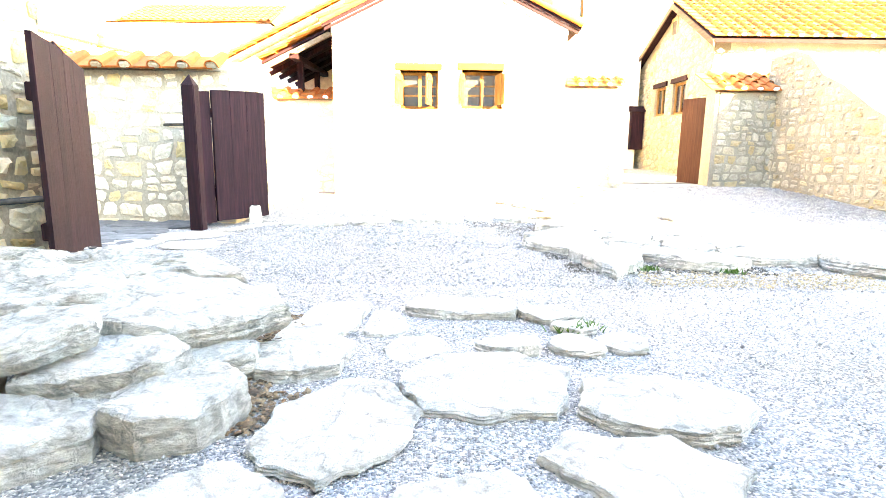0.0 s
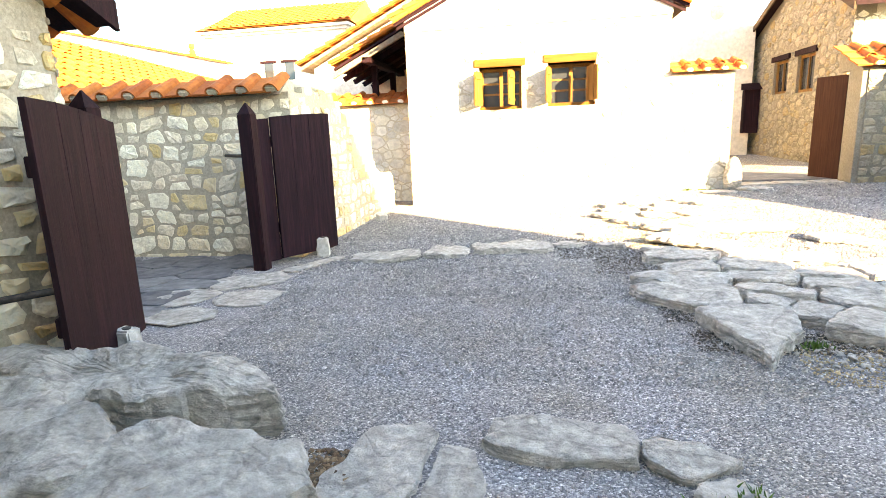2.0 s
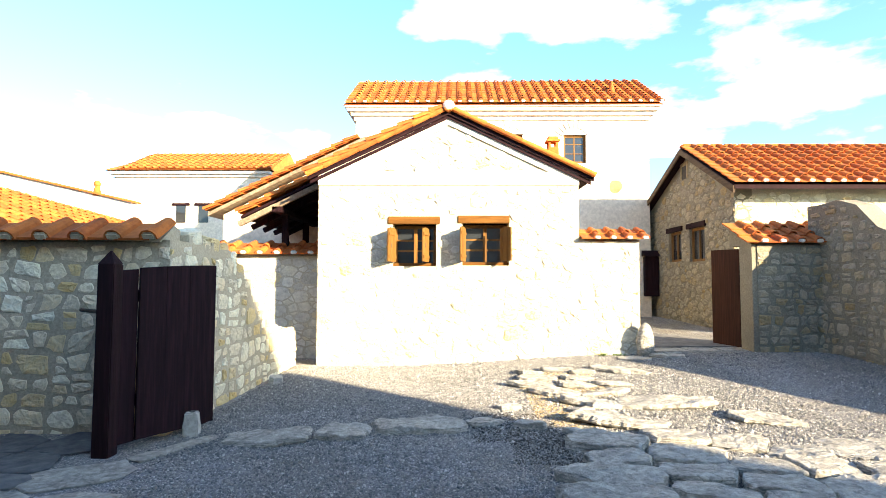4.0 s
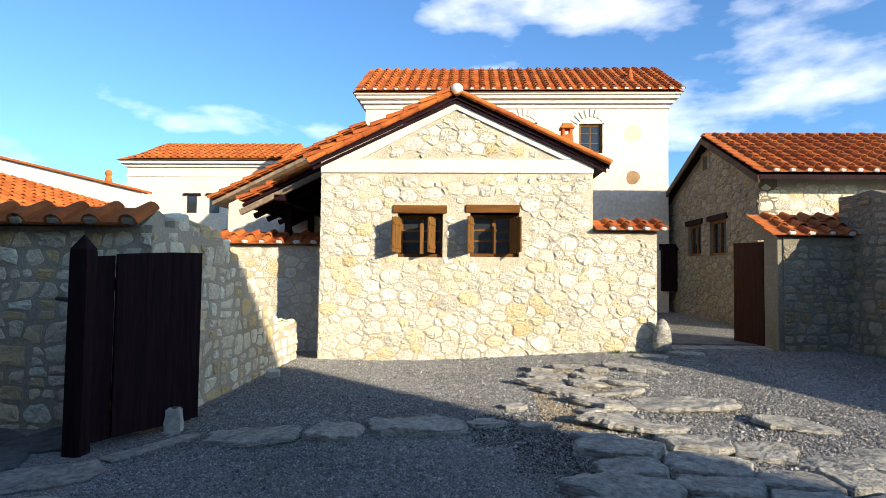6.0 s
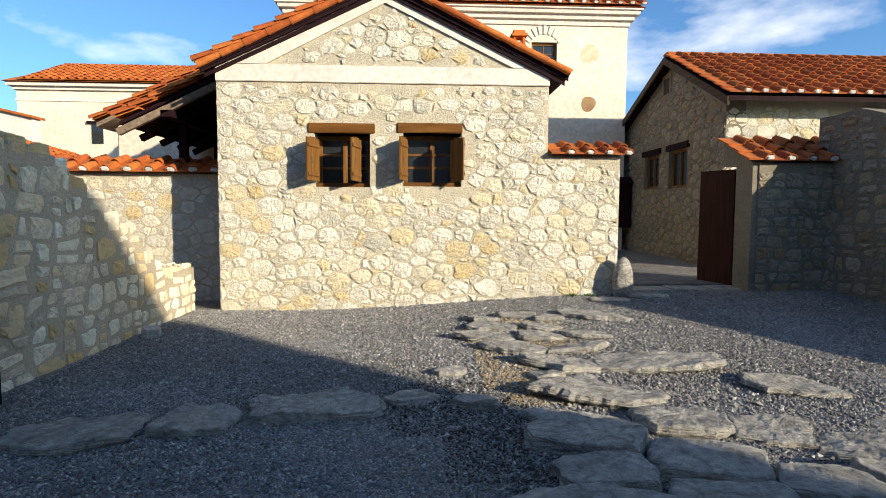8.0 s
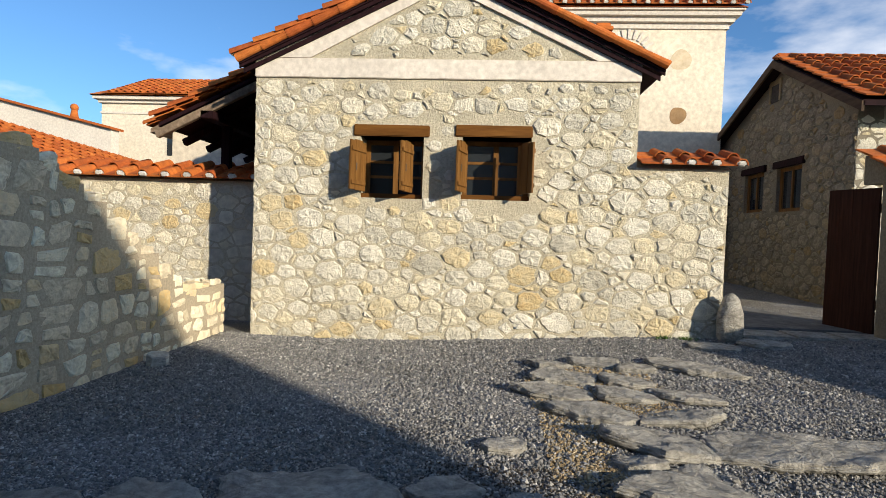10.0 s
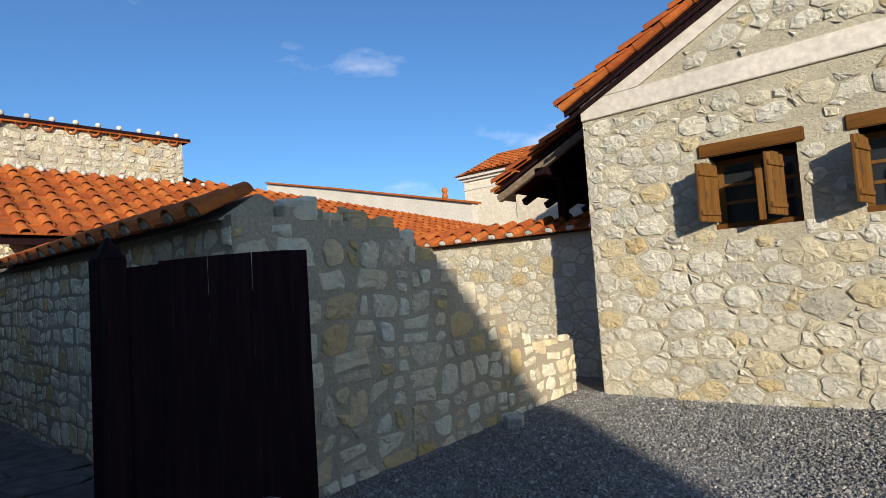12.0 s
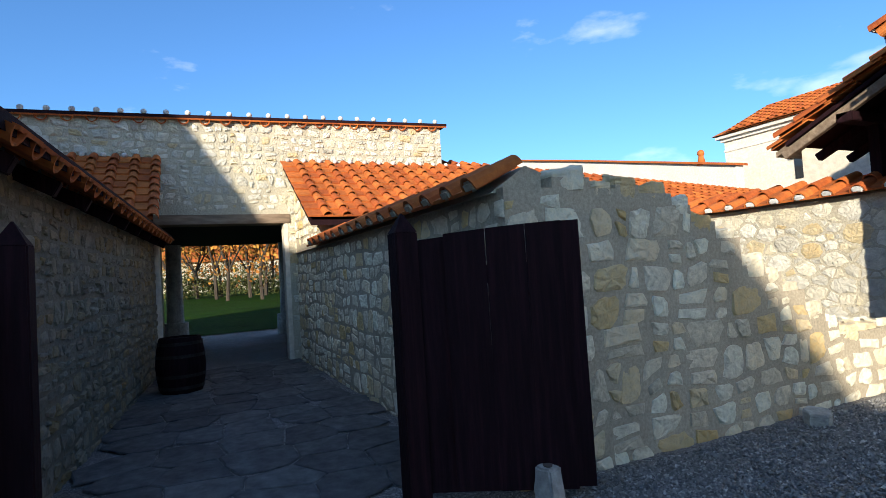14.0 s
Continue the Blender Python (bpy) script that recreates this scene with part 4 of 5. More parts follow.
    bm.transform(Matrix.Translation((post[0], post[1], 1.985)) @ pose(0, 0, 0, 0, 0, 45))
    part("point", bm, DARK_WOOD, p)
    return g


gate((-3.22, 6.36), (-3.15, 6.43), (-2.58, 7.44), (1.80, 1.86), 1, "gate_leaf", "dark-stained plank gate leaf standing open against the wall")
gate((-3.37, 4.06), (-3.08, 3.98), (-2.70, 2.86), (1.72, 1.84), -1, "gate_leaf", "dark-stained plank gate leaf standing open against the house")
rod = thing("iron_bar", "dark iron bar from the wall to the gate post", "bar", (-3.5, 6.6, 1.4))
bm = bmesh.new()
bmesh.ops.create_cone(bm, cap_ends=True, segments=10, radius1=0.022, radius2=0.022, depth=0.75)
bm.transform(look((-3.55, 6.62, 1.42), (-3.22, 6.36, 1.42)))
part("bar", bm, IRON, rod)
rod2 = thing("iron_bar", "dark iron bar from the house wall to the gate leaf", "bar", (-3.0, 2.7, 0.7))
bm = bmesh.new()
bmesh.ops.create_cone(bm, cap_ends=True, segments=10, radius1=0.024, radius2=0.024, depth=0.62)
bm.transform(Matrix.Translation((-2.97, 2.72, 0.72)) @ Vector((0.5, 0.36, 0.04)).normalized().to_track_quat("Z", "Y").to_matrix().to_4x4())
part("bar", bm, IRON, rod2)

for k, (x, y, a) in enumerate(((-2.70, 7.12, 12), (-2.84, 3.52, -8))):
    blk = thing("stone_block", "pale rough stone block holding the gate leaf open", "stone", (x, y, 0), "gate stop blocks")
    bm = bmesh.new()
    add_box(bm, -0.09, 0.09, -0.075, 0.075, -0.05, 0.25, 0.016)
    bmesh.ops.subdivide_edges(bm, edges=[e for e in bm.edges if e.calc_length() > 0.08], cuts=3, use_grid_fill=True)
    for v in bm.verts:
        f = 1 - 0.22 * max(0, v.co.z) / 0.25
        v.co.x *= f
        v.co.y *= f
        v.co += Vector((noise.noise(v.co * 14), noise.noise(v.co * 14 + Vector((5, 0, 0))), noise.noise(v.co * 14 + Vector((0, 9, 0))))) * 0.011
    bm.transform(Matrix.Translation((x, y, 0)) @ pose(0, 0, 0, 0, 0, a))
    part("block", bm, PALE_ROCK, blk)
    # flat disc on the top, dark in place of a hole's shade
    bm = bmesh.new()
    bmesh.ops.create_cone(bm, cap_ends=True, segments=12, radius1=0.03, radius2=0.034, depth=0.012)
    bmesh.ops.translate(bm, vec=(x, y, 0.254), verts=bm.verts)
    part("socket", bm, DARK, blk, "flat dark disc standing for the shade in a round hole")

# ---- ruined side wall ----
ruin = thing("wall_ruined", "broken rubble stone wall stepping down towards the house", "wall", (-3.2, 9.8, 0), kind="structure")
TOP = [(7.1, 2.32), (8.0, 2.31), (8.62, 2.24), (8.98, 2.08), (9.3, 1.98), (9.48, 1.9), (9.6, 1.72), (9.95, 1.54), (10.25, 1.36), (10.6, 1.16), (11.0, 0.95), (11.15, 0.80), (11.9, 0.77), (12.22, 0.74)]


def top_at(y):
    return float(np.interp(y, [a for a, _ in TOP], [b for _, b in TOP]))


step_rng = random.Random(77)
STEPS = [7.1, 7.55]
while STEPS[-1] < 11.1:
    STEPS.append(STEPS[-1] + step_rng.uniform(0.2, 0.42))
STEPS = STEPS[:-1] + [11.12, 11.5, 11.9, 12.22]
STEP_Z = [top_at((a + b) / 2) + step_rng.uniform(-0.05, 0.05) for a, b in zip(STEPS, STEPS[1:])]


def step_top(y):
    k = max(0, min(len(STEP_Z) - 1, int(np.searchsorted(STEPS, y)) - 1))
    return STEP_Z[k]


front = [(-3.0, 7.1, -0.3), (-3.0, 12.22, -0.3)]
for a, b, z in reversed(list(zip(STEPS, STEPS[1:], STEP_Z))):
    front += [(-3.0, b - 0.001, z - 0.05), (-3.0, a + 0.001, z - 0.05)]
ruin_body = prism("wall_body", front, (-0.45, 0, 0), DARK_MORTAR, ruin)
lay_stones(ruin_body, (-3.0, 7.1, 0), (0, 1, 0), (1, 0, 0), lambda u, v: -0.2 < v < step_top(7.1 + u) - 0.07, 0, 5.12, -0.1, 2.35, seed=41, singles=300, size=0.25, gap=0.03, proud=0.017, mat=OLD_STONE)
lay_stones(ruin_body, (-3.45, 12.22, 0), (1, 0, 0), (0, 1, 0), lambda u, v: 0 < v < 0.72, 0, 0.45, 0, 0.75, seed=42, singles=0, mat=OLD_STONE)
# ---- passage wall with tile coping ----
pw = thing("wall_passage", "rubble stone passage wall with red tile coping", "wall", (-6, 7.3, 0), kind="structure")
pw_body = box("wall_body", -11.2, -3.453, 7.1, 7.55, -0.3, 2.2, DARK_MORTAR, pw)
prism("coping_bed", [(-11.2, 7.05, 2.19), (-11.2, 7.52, 2.19), (-11.2, 7.52, 2.36), (-11.2, 7.38, 2.41)], (8.1, 0, 0), DARK_MORTAR, pw)
tile_slope(pw, (-9.3, 6.95, 2.16), (1, 0, 0), (0, 1, 0.6), 15, 1, scale=1.08, singles=30, seed=17, dab_mat=DARK_MORTAR)
lay_stones(pw_body, (-11.2, 7.1, 0), (1, 0, 0), (0, -1, 0), lambda u, v: -0.2 < v < 2.17, 0, 8.2, -0.1, 2.2, seed=43, singles=300, size=0.23, gap=0.022, proud=0.014, mat=OLD_STONE, single_from=lambda q: -q[0])

# ---- house at the gate, along the passage ----
B0, B1 = Vector((-3.25, 3.72, 0)), Vector((-11.2, 4.45, 0))
gate_house = thing("gate_house", "rubble stone house with a low tiled eave along the passage", "house", (-7, 0, 0))
d = (B1 - B0).normalized()
nrm = Vector((-d.y, d.x, 0))
if nrm.y < 0:
    nrm = -nrm
# darker masonry here paints in the deep shade of the passage side
gh_body = prism("passage_side_wall", [tuple(B0 + Vector((0, 0, -0.3))), tuple(B1 + Vector((0, 0, -0.3))), tuple(B1 + Vector((0, 0, 2.75))), tuple(B0 + Vector((0, 0, 2.75)))], tuple(-0.45 * nrm), SHADED_BROWN_MORTAR, gate_house)
lay_stones(gh_body, tuple(B1), tuple(-d), tuple(nrm), lambda u, v: -0.2 < v < 2.6, 0, 8.0, -0.1, 2.6, seed=44, singles=100, size=0.18, gap=0.03, mat=SHADED_BROWN_STONE)
prism("yard_wall", [(-3.25, 3.72, -0.3), (-3.25, -5.0, -0.3), (-3.25, -5.0, 2.9), (-3.25, -1.0, 4.9), (-3.25, 3.72, 2.6)], (-0.45, 0, 0), DARK_MORTAR, gate_house)
lay_stones(gate_house, (-3.25, -1.0, 0), (0, 1, 0), (1, 0, 0), lambda u, v: -0.2 < v < 2.6, 0, 4.72, -0.1, 2.6, seed=45, singles=150, size=0.22, gap=0.03, mat=OLD_STONE)
ev = [B0 + Vector((0.22, 0.36, 2.64)), B1 + Vector((0, 0.33, 2.62))]
rg = [Vector((-3.03, -1.0, 4.95)), Vector((-11.2, -1.0, 5.05))]
bm = bmesh.new()
add_prism(bm, [tuple(ev[0]), tuple(ev[1]), tuple(rg[1]), tuple(rg[0])], (0, 0, -0.12))
part("roof_deck", bm, DARK_WOOD, gate_house, "dark boarded eave")
prism("verge_board", [tuple(ev[0] + Vector((0.02, 0.02, -0.16))), tuple(rg[0] + Vector((0.02, 0, -0.16))), tuple(rg[0] + Vector((0.02, 0, 0.06))), tuple(ev[0] + Vector((0.02, 0.02, 0.06)))], (0.04, 0, 0), DARK_WOOD, gate_house)
prism("roof_back", [tuple(rg[0]), tuple(rg[1]), (-11.2, -6, 2.7), (-2.9, -6, 2.7)], (0, 0, -0.12), TILE, gate_house)
upv = (rg[0] - ev[0])
upv.x = 0
tile_slope(gate_house, ev[1] + Vector((0, 0.06, -0.02)), (ev[0] - ev[1]), upv, 21, 14, seed=18, dabs=False)
for k in range(9):
    p = B0.lerp(B1, (k + 0.4) / 9)
    bm = bmesh.new()
    add_box(bm, -0.05, 0.05, -0.5, 0.33, -0.12, 0, 0.008, Matrix.Translation((p.x, p.y, 2.62)) @ pose(0, 0, 0, -27, 0, 0))
    part("rafter", bm, DARK_WOOD, gate_house)

# barrel in the passage
barrel = thing("barrel", "dark wooden barrel standing in the passage", "barrel", (-9.2, 4.85, 0))
bm = bmesh.new()
prof = [(0.0, 0.0), (0.30, 0.0), (0.345, 0.2), (0.365, 0.42), (0.345, 0.66), (0.30, 0.86), (0.27, 0.86), (0.27, 0.83), (0.0, 0.83)]
seg = 24
rings = [[bm.verts.new((-9.2 + rr * math.cos(2 * math.pi * k / seg), 4.85 + rr * math.sin(2 * math.pi * k / seg), z)) for k in range(seg)] for rr, z in prof[1:-1]]
for a, b in zip(rings, rings[1:]):
    for k in range(seg):
        bm.faces.new((a[k], a[(k + 1) % seg], b[(k + 1) % seg], b[k]))
bm.faces.new(rings[0][::-1])
bm.faces.new(rings[-1])
part("barrel_body", bm, DARK_WOOD, barrel)
for z, rr in ((0.1, 0.33), (0.28, 0.36), (0.58, 0.36), (0.77, 0.33)):
    bm = bmesh.new()
    bmesh.ops.create_cone(bm, segments=24, radius1=rr, radius2=rr, depth=0.05)
    bmesh.ops.translate(bm, vec=(-9.2, 4.85, z), verts=bm.verts)
    part("hoop", bm, IRON, barrel)

# ---- gatehouse across the passage ----
GX = -11.2
gatehouse = thing("gateway_building", "pale rubble stone gateway building with a wide timber-lintel opening", "building", (-14, 7, 0))
bm = bmesh.new()
add_prism(bm, [(GX, 2.0, 3.02), (GX, 10.6, 3.02), (GX, 10.6, 5.06), (GX, 2.0, 4.82)], (-0.5, 0, 0))
add_box(bm, GX - 0.5, GX, 6.9, 10.6, -0.3, 3.02)
add_box(bm, GX - 0.5, GX, 2.0, 4.5, -0.3, 3.02)
gt_wall = part("upper_wall", bm, MORTAR, gatehouse)
lay_stones(gt_wall, (GX, 2.0, 0), (0, 1, 0), (1, 0, 0), lambda u, v: v < 4.8 + 0.028 * u and (v > 3.06 or u > 4.95), 0, 8.6, 0, 5.1, seed=46, singles=200, size=0.19, gap=0.03)
for y in (4.46, 6.86):
    box("jamb_plaster", GX - 0.3, GX + 0.012, y, y + 0.09, -0.1, 2.83, PLASTER, gatehouse, 0.01, "pale plastered corner of the opening")
box("lintel_beam", GX - 0.46, GX + 0.03, 4.3, 7.0, 2.84, 3.03, GREY_WOOD, gatehouse, 0.01, "weathered timber lintel")
box("ceiling_beam", GX - 7, GX - 0.5, 4.2, 8.5, 2.9, 3.05, DARK_WOOD, gatehouse)
bm = bmesh.new()
add_prism(bm, [(GX + 0.08, 1.9, 4.83), (GX + 0.08, 10.75, 5.08), (GX + 0.08, 10.75, 5.14), (GX + 0.08, 1.9, 4.89)], (-7, 0, 0))
part("roof_edge", bm, DARK_WOOD, gatehouse)
bm = bmesh.new()
for k in range(23):
    y = 2.1 + 0.38 * k
    b = bmesh.new()
    bmesh.ops.create_uvsphere(b, u_segments=10, v_segments=6, radius=0.055)
    bmesh.ops.translate(b, vec=(GX + 0.05, y, 4.935 + 0.028 * (y - 1.9)), verts=b.verts)
    tmp = bpy.data.meshes.new("tmp")
    b.to_mesh(tmp)
    b.free()
    bm.from_mesh(tmp)
tagged(part("tile_end", bm, MORTAR_DAB, gatehouse, "row of pale tile ends", True), "row of pale tile ends", kind="stuff")
tile_slope(gatehouse, (GX + 0.1, 10.75, 5.12), (0, -8.85, -0.25), (-1, 0, 0.25), 23, 8, seed=24, dabs=False)
bm = bmesh.new()
add_box(bm, GX - 6.5, GX - 0.5, 8.3, 8.7, -0.3, 3.0)
add_box(bm, GX - 6.5, GX - 0.5, 4.0, 4.4, -0.3, 3.0)
part("passage_lining", bm, DARK_MORTAR, gatehouse)
for x, y in ((-17.6, 4.7), (-17.6, 7.93)):
    col = part("column", bmesh.new(), PALE_ROCK, gatehouse)
    for z0, z1, r0, r1 in ((-0.2, 0.62, 0.36, 0.34), (0.62, 2.9, 0.235, 0.2), (2.9, 3.05, 0.24, 0.3)):
        bm = bmesh.new()
        bmesh.ops.create_cone(bm, cap_ends=True, segments=20, radius1=r0, radius2=r1, depth=z1 - z0)
        bmesh.ops.translate(bm, vec=(x, y, (z0 + z1) / 2), verts=bm.verts)
        part("drum", bm, PALE_ROCK, col, smooth=False)
box("rear_beam", -17.9, -17.3, 4.2, 8.2, 3.05, 3.3, DARK_WOOD, gatehouse)
# lean-to roofs on both sides of the opening
for y0, y1, nm in ((6.9, 11.5, "lean_to"), (1.6, 4.55, "lean_to")):
    lt = thing(nm, "lean-to with orange tile roof against the gateway building", "lean-to", (-10, (y0 + y1) / 2, 0), "lean-to roofs")
    prism("roof_deck", [(GX + 0.002, y0, 4.06), (-8.75, y0, 2.62), (-8.75, y0, 2.54), (GX + 0.002, y0, 3.98)], (0, y1 - y0, 0), DARK_WOOD, lt)
    tile_slope(lt, (-8.7, y0 - 0.05, 2.63), (0, 1, 0), (-2.45, 0, 1.44), int((y1 - y0) / 0.334) + 1, 9, seed=25, dabs=False, scale=0.88)
    e, low = (7.104, 2.2) if y0 > 5 else (4.02, -0.2)
    prism("end_wall", [(GX + 0.003, e, low), (-9.0, e, low), (-9.0, e, 2.62), (GX + 0.003, e, 3.92)], (0, 0.15, 0), DARK_MORTAR, lt)
    lay_stones(lt, (GX + 0.05, e, 0), (1, 0, 0), (0, -1, 0), lambda u, v: 2.3 < v < 3.8 - 0.59 * u, 0, 2.1, 2.2, 3.8, seed=int(y0 * 9), singles=0, mat=OLD_STONE) if y0 > 5 else None
    for k in range(int((y1 - y0) / 0.334)):
        bm = bmesh.new()
        bmesh.ops.create_uvsphere(bm, u_segments=10, v_segments=6, radius=0.05)
        bmesh.ops.translate(bm, vec=(GX + 0.06, y0 + 0.1 + 0.334 * k, 4.15), verts=bm.verts)
        part("mortar_plug", bm, MORTAR_DAB, lt, smooth=True)

# paving of the passage
paving = thing("passage_flags", "irregular grey flagstones in the gate passage", "paving", (-7, 5.5, 0), kind="structure")
# ---- right side of the yard ----
rw = thing("wall_right", "rubble stone wall with red tile coping beside the passage door", "wall", (7, 12.3, 0.3), kind="structure")
# brown wall tone lowered to stand for the shade it lies in
rw_body = box("wall_body", 6.4, 7.75, 12.0, 12.5, 0, 2.5, SHADED_BROWN_MORTAR, rw)
prism("coping_bed", [(6.3, 12.0, 2.5), (6.3, 12.9, 2.5), (6.3, 12.9, 2.93)], (1.45, 0, 0), SHADED_BROWN_MORTAR, rw)
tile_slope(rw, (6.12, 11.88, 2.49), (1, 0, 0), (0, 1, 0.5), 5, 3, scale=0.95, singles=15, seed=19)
lay_stones(rw_body, (6.4, 12.0, 0), (1, 0, 0), (0, -1, 0), lambda u, v: v < 2.47, 0, 1.35, 0.1, 2.5, seed=47, size=0.22, singles=100, mat=SHADED_BROWN_STONE)
box("door_jamb", 6.3, 6.4, 12.02, 12.5, 0, 2.5, SHADED_BROWN_MORTAR, rw)
RT = [(8.9, 1.6), (9.6, 2.0), (10.3, 2.5), (10.8, 2.75), (11.2, 3.2), (11.6, 3.35), (12.0, 3.3), (12.3, 3.3)]


def rtop(y):
    return float(np.interp(y, [a for a, _ in RT], [b for _, b in RT]))


rr_ = thing("wall_ruined", "broken rubble stone wall at the end of the yard", "wall", (7.9, 10.6, 0.2), kind="structure")
# same darkened brown: shade on this face is part of the colour
rb = prism("wall_body", [(7.62, 12.3, -0.2), (8.25, 8.9, -0.2)] + [(7.62 + (12.3 - y) * 0.185, y, z) for y, z in RT], (0.45, 0.08, 0), SHADED_BROWN_MORTAR, rr_)
lay_stones(rb, (7.62, 12.3, 0), (0.185, -1, 0), (-1, -0.185, 0), lambda u, v: v < rtop(12.3 - u * 0.983) - 0.03, 0, 3.4, 0.0, 3.35, seed=48, size=0.2, singles=250, gap=0.035, mat=SHADED_BROWN_STONE)
rd = thing("passage_door", "red-brown plank door standing open into the passage", "door", (6.36, 12.62, 0.36))
plank_leaf(rd, 0.8, (2.08, 2.09), RED_WOOD, -1, 4)
for c in rd.children:
    c.matrix_parent_inverse = Matrix()
rd.rotation_euler = (0, 0, radians(106))

stele = thing("guard_stone", "weathered rounded guard stone at the wall's corner", "stone", (4.1, 11.98, 0.2))
bm = bmesh.new()
bmesh.ops.create_icosphere(bm, subdivisions=3, radius=1)
for v in bm.verts:
    c = v.co.copy()
    w = 0.15 * (1.15 - 0.25 * c.z)
    v.co = Vector((4.1 + w * c.x + 0.02 * noise.noise(c * 2), 11.9 + 0.13 * c.y + 0.02 * noise.noise(c * 3), 0.55 + 0.38 * c.z * (1.15 - 0.15 * abs(c.z))))
part("stone_body", bm, ROCK, stele, smooth=True)

# ---- rocks ----
def outline(length, width, yaw, seed):
    r = random.Random(seed)
    n = r.choice((6, 7, 7, 8, 9))
    pts = []
    for k in range(n):
        a = 2 * math.pi * (k + r.uniform(-0.3, 0.3)) / n
        e = (abs(math.cos(a)) ** 3 + abs(math.sin(a)) ** 3) ** (-1 / 3) * r.uniform(0.82, 1.08)
        pts.append(Vector((math.cos(a) * e * length / 2, math.sin(a) * e * width / 2)))
    m = Matrix.Rotation(radians(yaw), 2)
    return [m @ p for p in pts]


def rock_mesh(poly, height, seed, fine=0.05, rough=1.0):
    """A broken slab of that outline: layered sides, a chipped rim and an uneven top."""
    off = Vector((seed * 3.7, seed * 1.3, seed * 0.7))
    ring = []
    for k in range(len(poly)):
        a, b = poly[k], poly[(k + 1) % len(poly)]
        steps = max(1, int((b - a).length / fine))
        for s in range(steps):
            p = a.lerp(b, s / steps)
            q = Vector((p.x, p.y, 0))
            p = p * (1 + 0.09 * rough * noise.noise(q * 3.5 + off) + 0.06 * rough * noise.noise(q * 9 + off) + 0.03 * rough * noise.noise(q * 25 + off))
            ring.append(p)
    n = len(ring)
    mid = sum(ring, Vector((0, 0))) / n
    size = max((p - mid).length for p in ring)
    verts, faces = [], []
    levels = [(0.9, -0.5), (0.96, -0.3), (1.0, -0.1), (0.985, 0.0), (0.995, 0.1), (0.975, 0.2), (0.985, 0.3), (0.965, 0.38), (0.955, 0.45), (0.9, 0.495), (0.8, 0.5), (0.68, 0.5), (0.56, 0.5), (0.44, 0.5), (0.32, 0.5), (0.2, 0.5), (0.08, 0.5)]
    for k, (f, z) in enumerate(levels):
        for p in ring:
            q = mid + (p - mid) * f
            w = Vector((q.x, q.y, z * height * 2))
            side = rough * (0.02 * size * noise.noise(Vector((q.x * 4, q.y * 4, z * height * 22)) + off) + 0.008 * noise.noise(Vector((q.x * 16, q.y * 16, z * height * 60)) + off)) if k < 9 else 0
            q = q + (p - mid).normalized() * side
            up = z * height
            if k > 6:
                big = noise.noise(Vector((q.x, q.y, 0)) * 2.4 + off)
                small = noise.noise(Vector((q.x * 7, q.y * 7, 1)) + off)
                tiny = noise.noise(Vector((q.x * 20, q.y * 20, 2)) + off)
                ledge = round((big + 0.35 * small) * 4) / 4
                up += height * (0.1 * big + 0.13 * ledge) * rough + rough * (0.009 * small + 0.005 * tiny)
            verts.append((q.x, q.y, up))
    for k in range(len(levels) - 1):
        for i in range(n):
            j = (i + 1) % n
            faces.append((k * n + i, k * n + j, (k + 1) * n + j, (k + 1) * n + i))
    faces.append(tuple((len(levels) - 1) * n + i for i in range(n)))
    faces.append(tuple(range(n))[::-1])
    return mesh_of("rock", verts, faces)


def place_rock(name, label, category, group, poly, height, at, seed, mat, tilt=0.0, roll=0.0, fine=0.05, rough=1.0):
    ob = new(name, rock_mesh(poly, height, seed, fine, rough))
    ob.data.materials.append(mat)
    ob.matrix_basis = pose(*at, tilt, roll, 0)
    return tagged(ob, label, category, group)


def slabs(rows, seed, label, group, mat, fine=0.05, gap=0.025, rough=1.0, grow=1.12, tip=3.0, low=0.72, owner=None):
    """Flat slabs that crowd each other: each outline is cut where its neighbours begin."""
    r = random.Random(seed)
    for n, (x, y, l, w, h, a) in enumerate(rows):
        c = Vector((x, y))
        poly = [c + p for p in outline(l * grow, w * grow, a, seed + n)]
        for m, (x2, y2, l2, w2, h2, a2) in enumerate(rows):
            d = Vector((x2, y2)) - c
            if m != n and d.length < (l + l2) * 0.75:
                share = max(0.3, min(0.7, (l + w) / (l + w + l2 + w2)))
                poly = clip(poly, c + d * share - d.normalized() * gap * 0.5, d)
        if len(poly) > 2:
            if owner is not None:
                me = rock_mesh([p - c for p in poly], h * 1.5 * low, seed + n, fine, rough)
                link_part("flagstone", me, mat, owner, m=pose(x, y, ground_z(x, y) + h * 0.27 * low, r.uniform(-tip, tip), r.uniform(-tip, tip), 0))
                continue
            place_rock("flat_rock", label, "rock", group, [p - c for p in poly], h * 1.5 * low, (x, y, ground_z(x, y) + h * 0.27 * low), seed + n, mat, r.uniform(-tip, tip), r.uniform(-tip, tip), fine, rough)


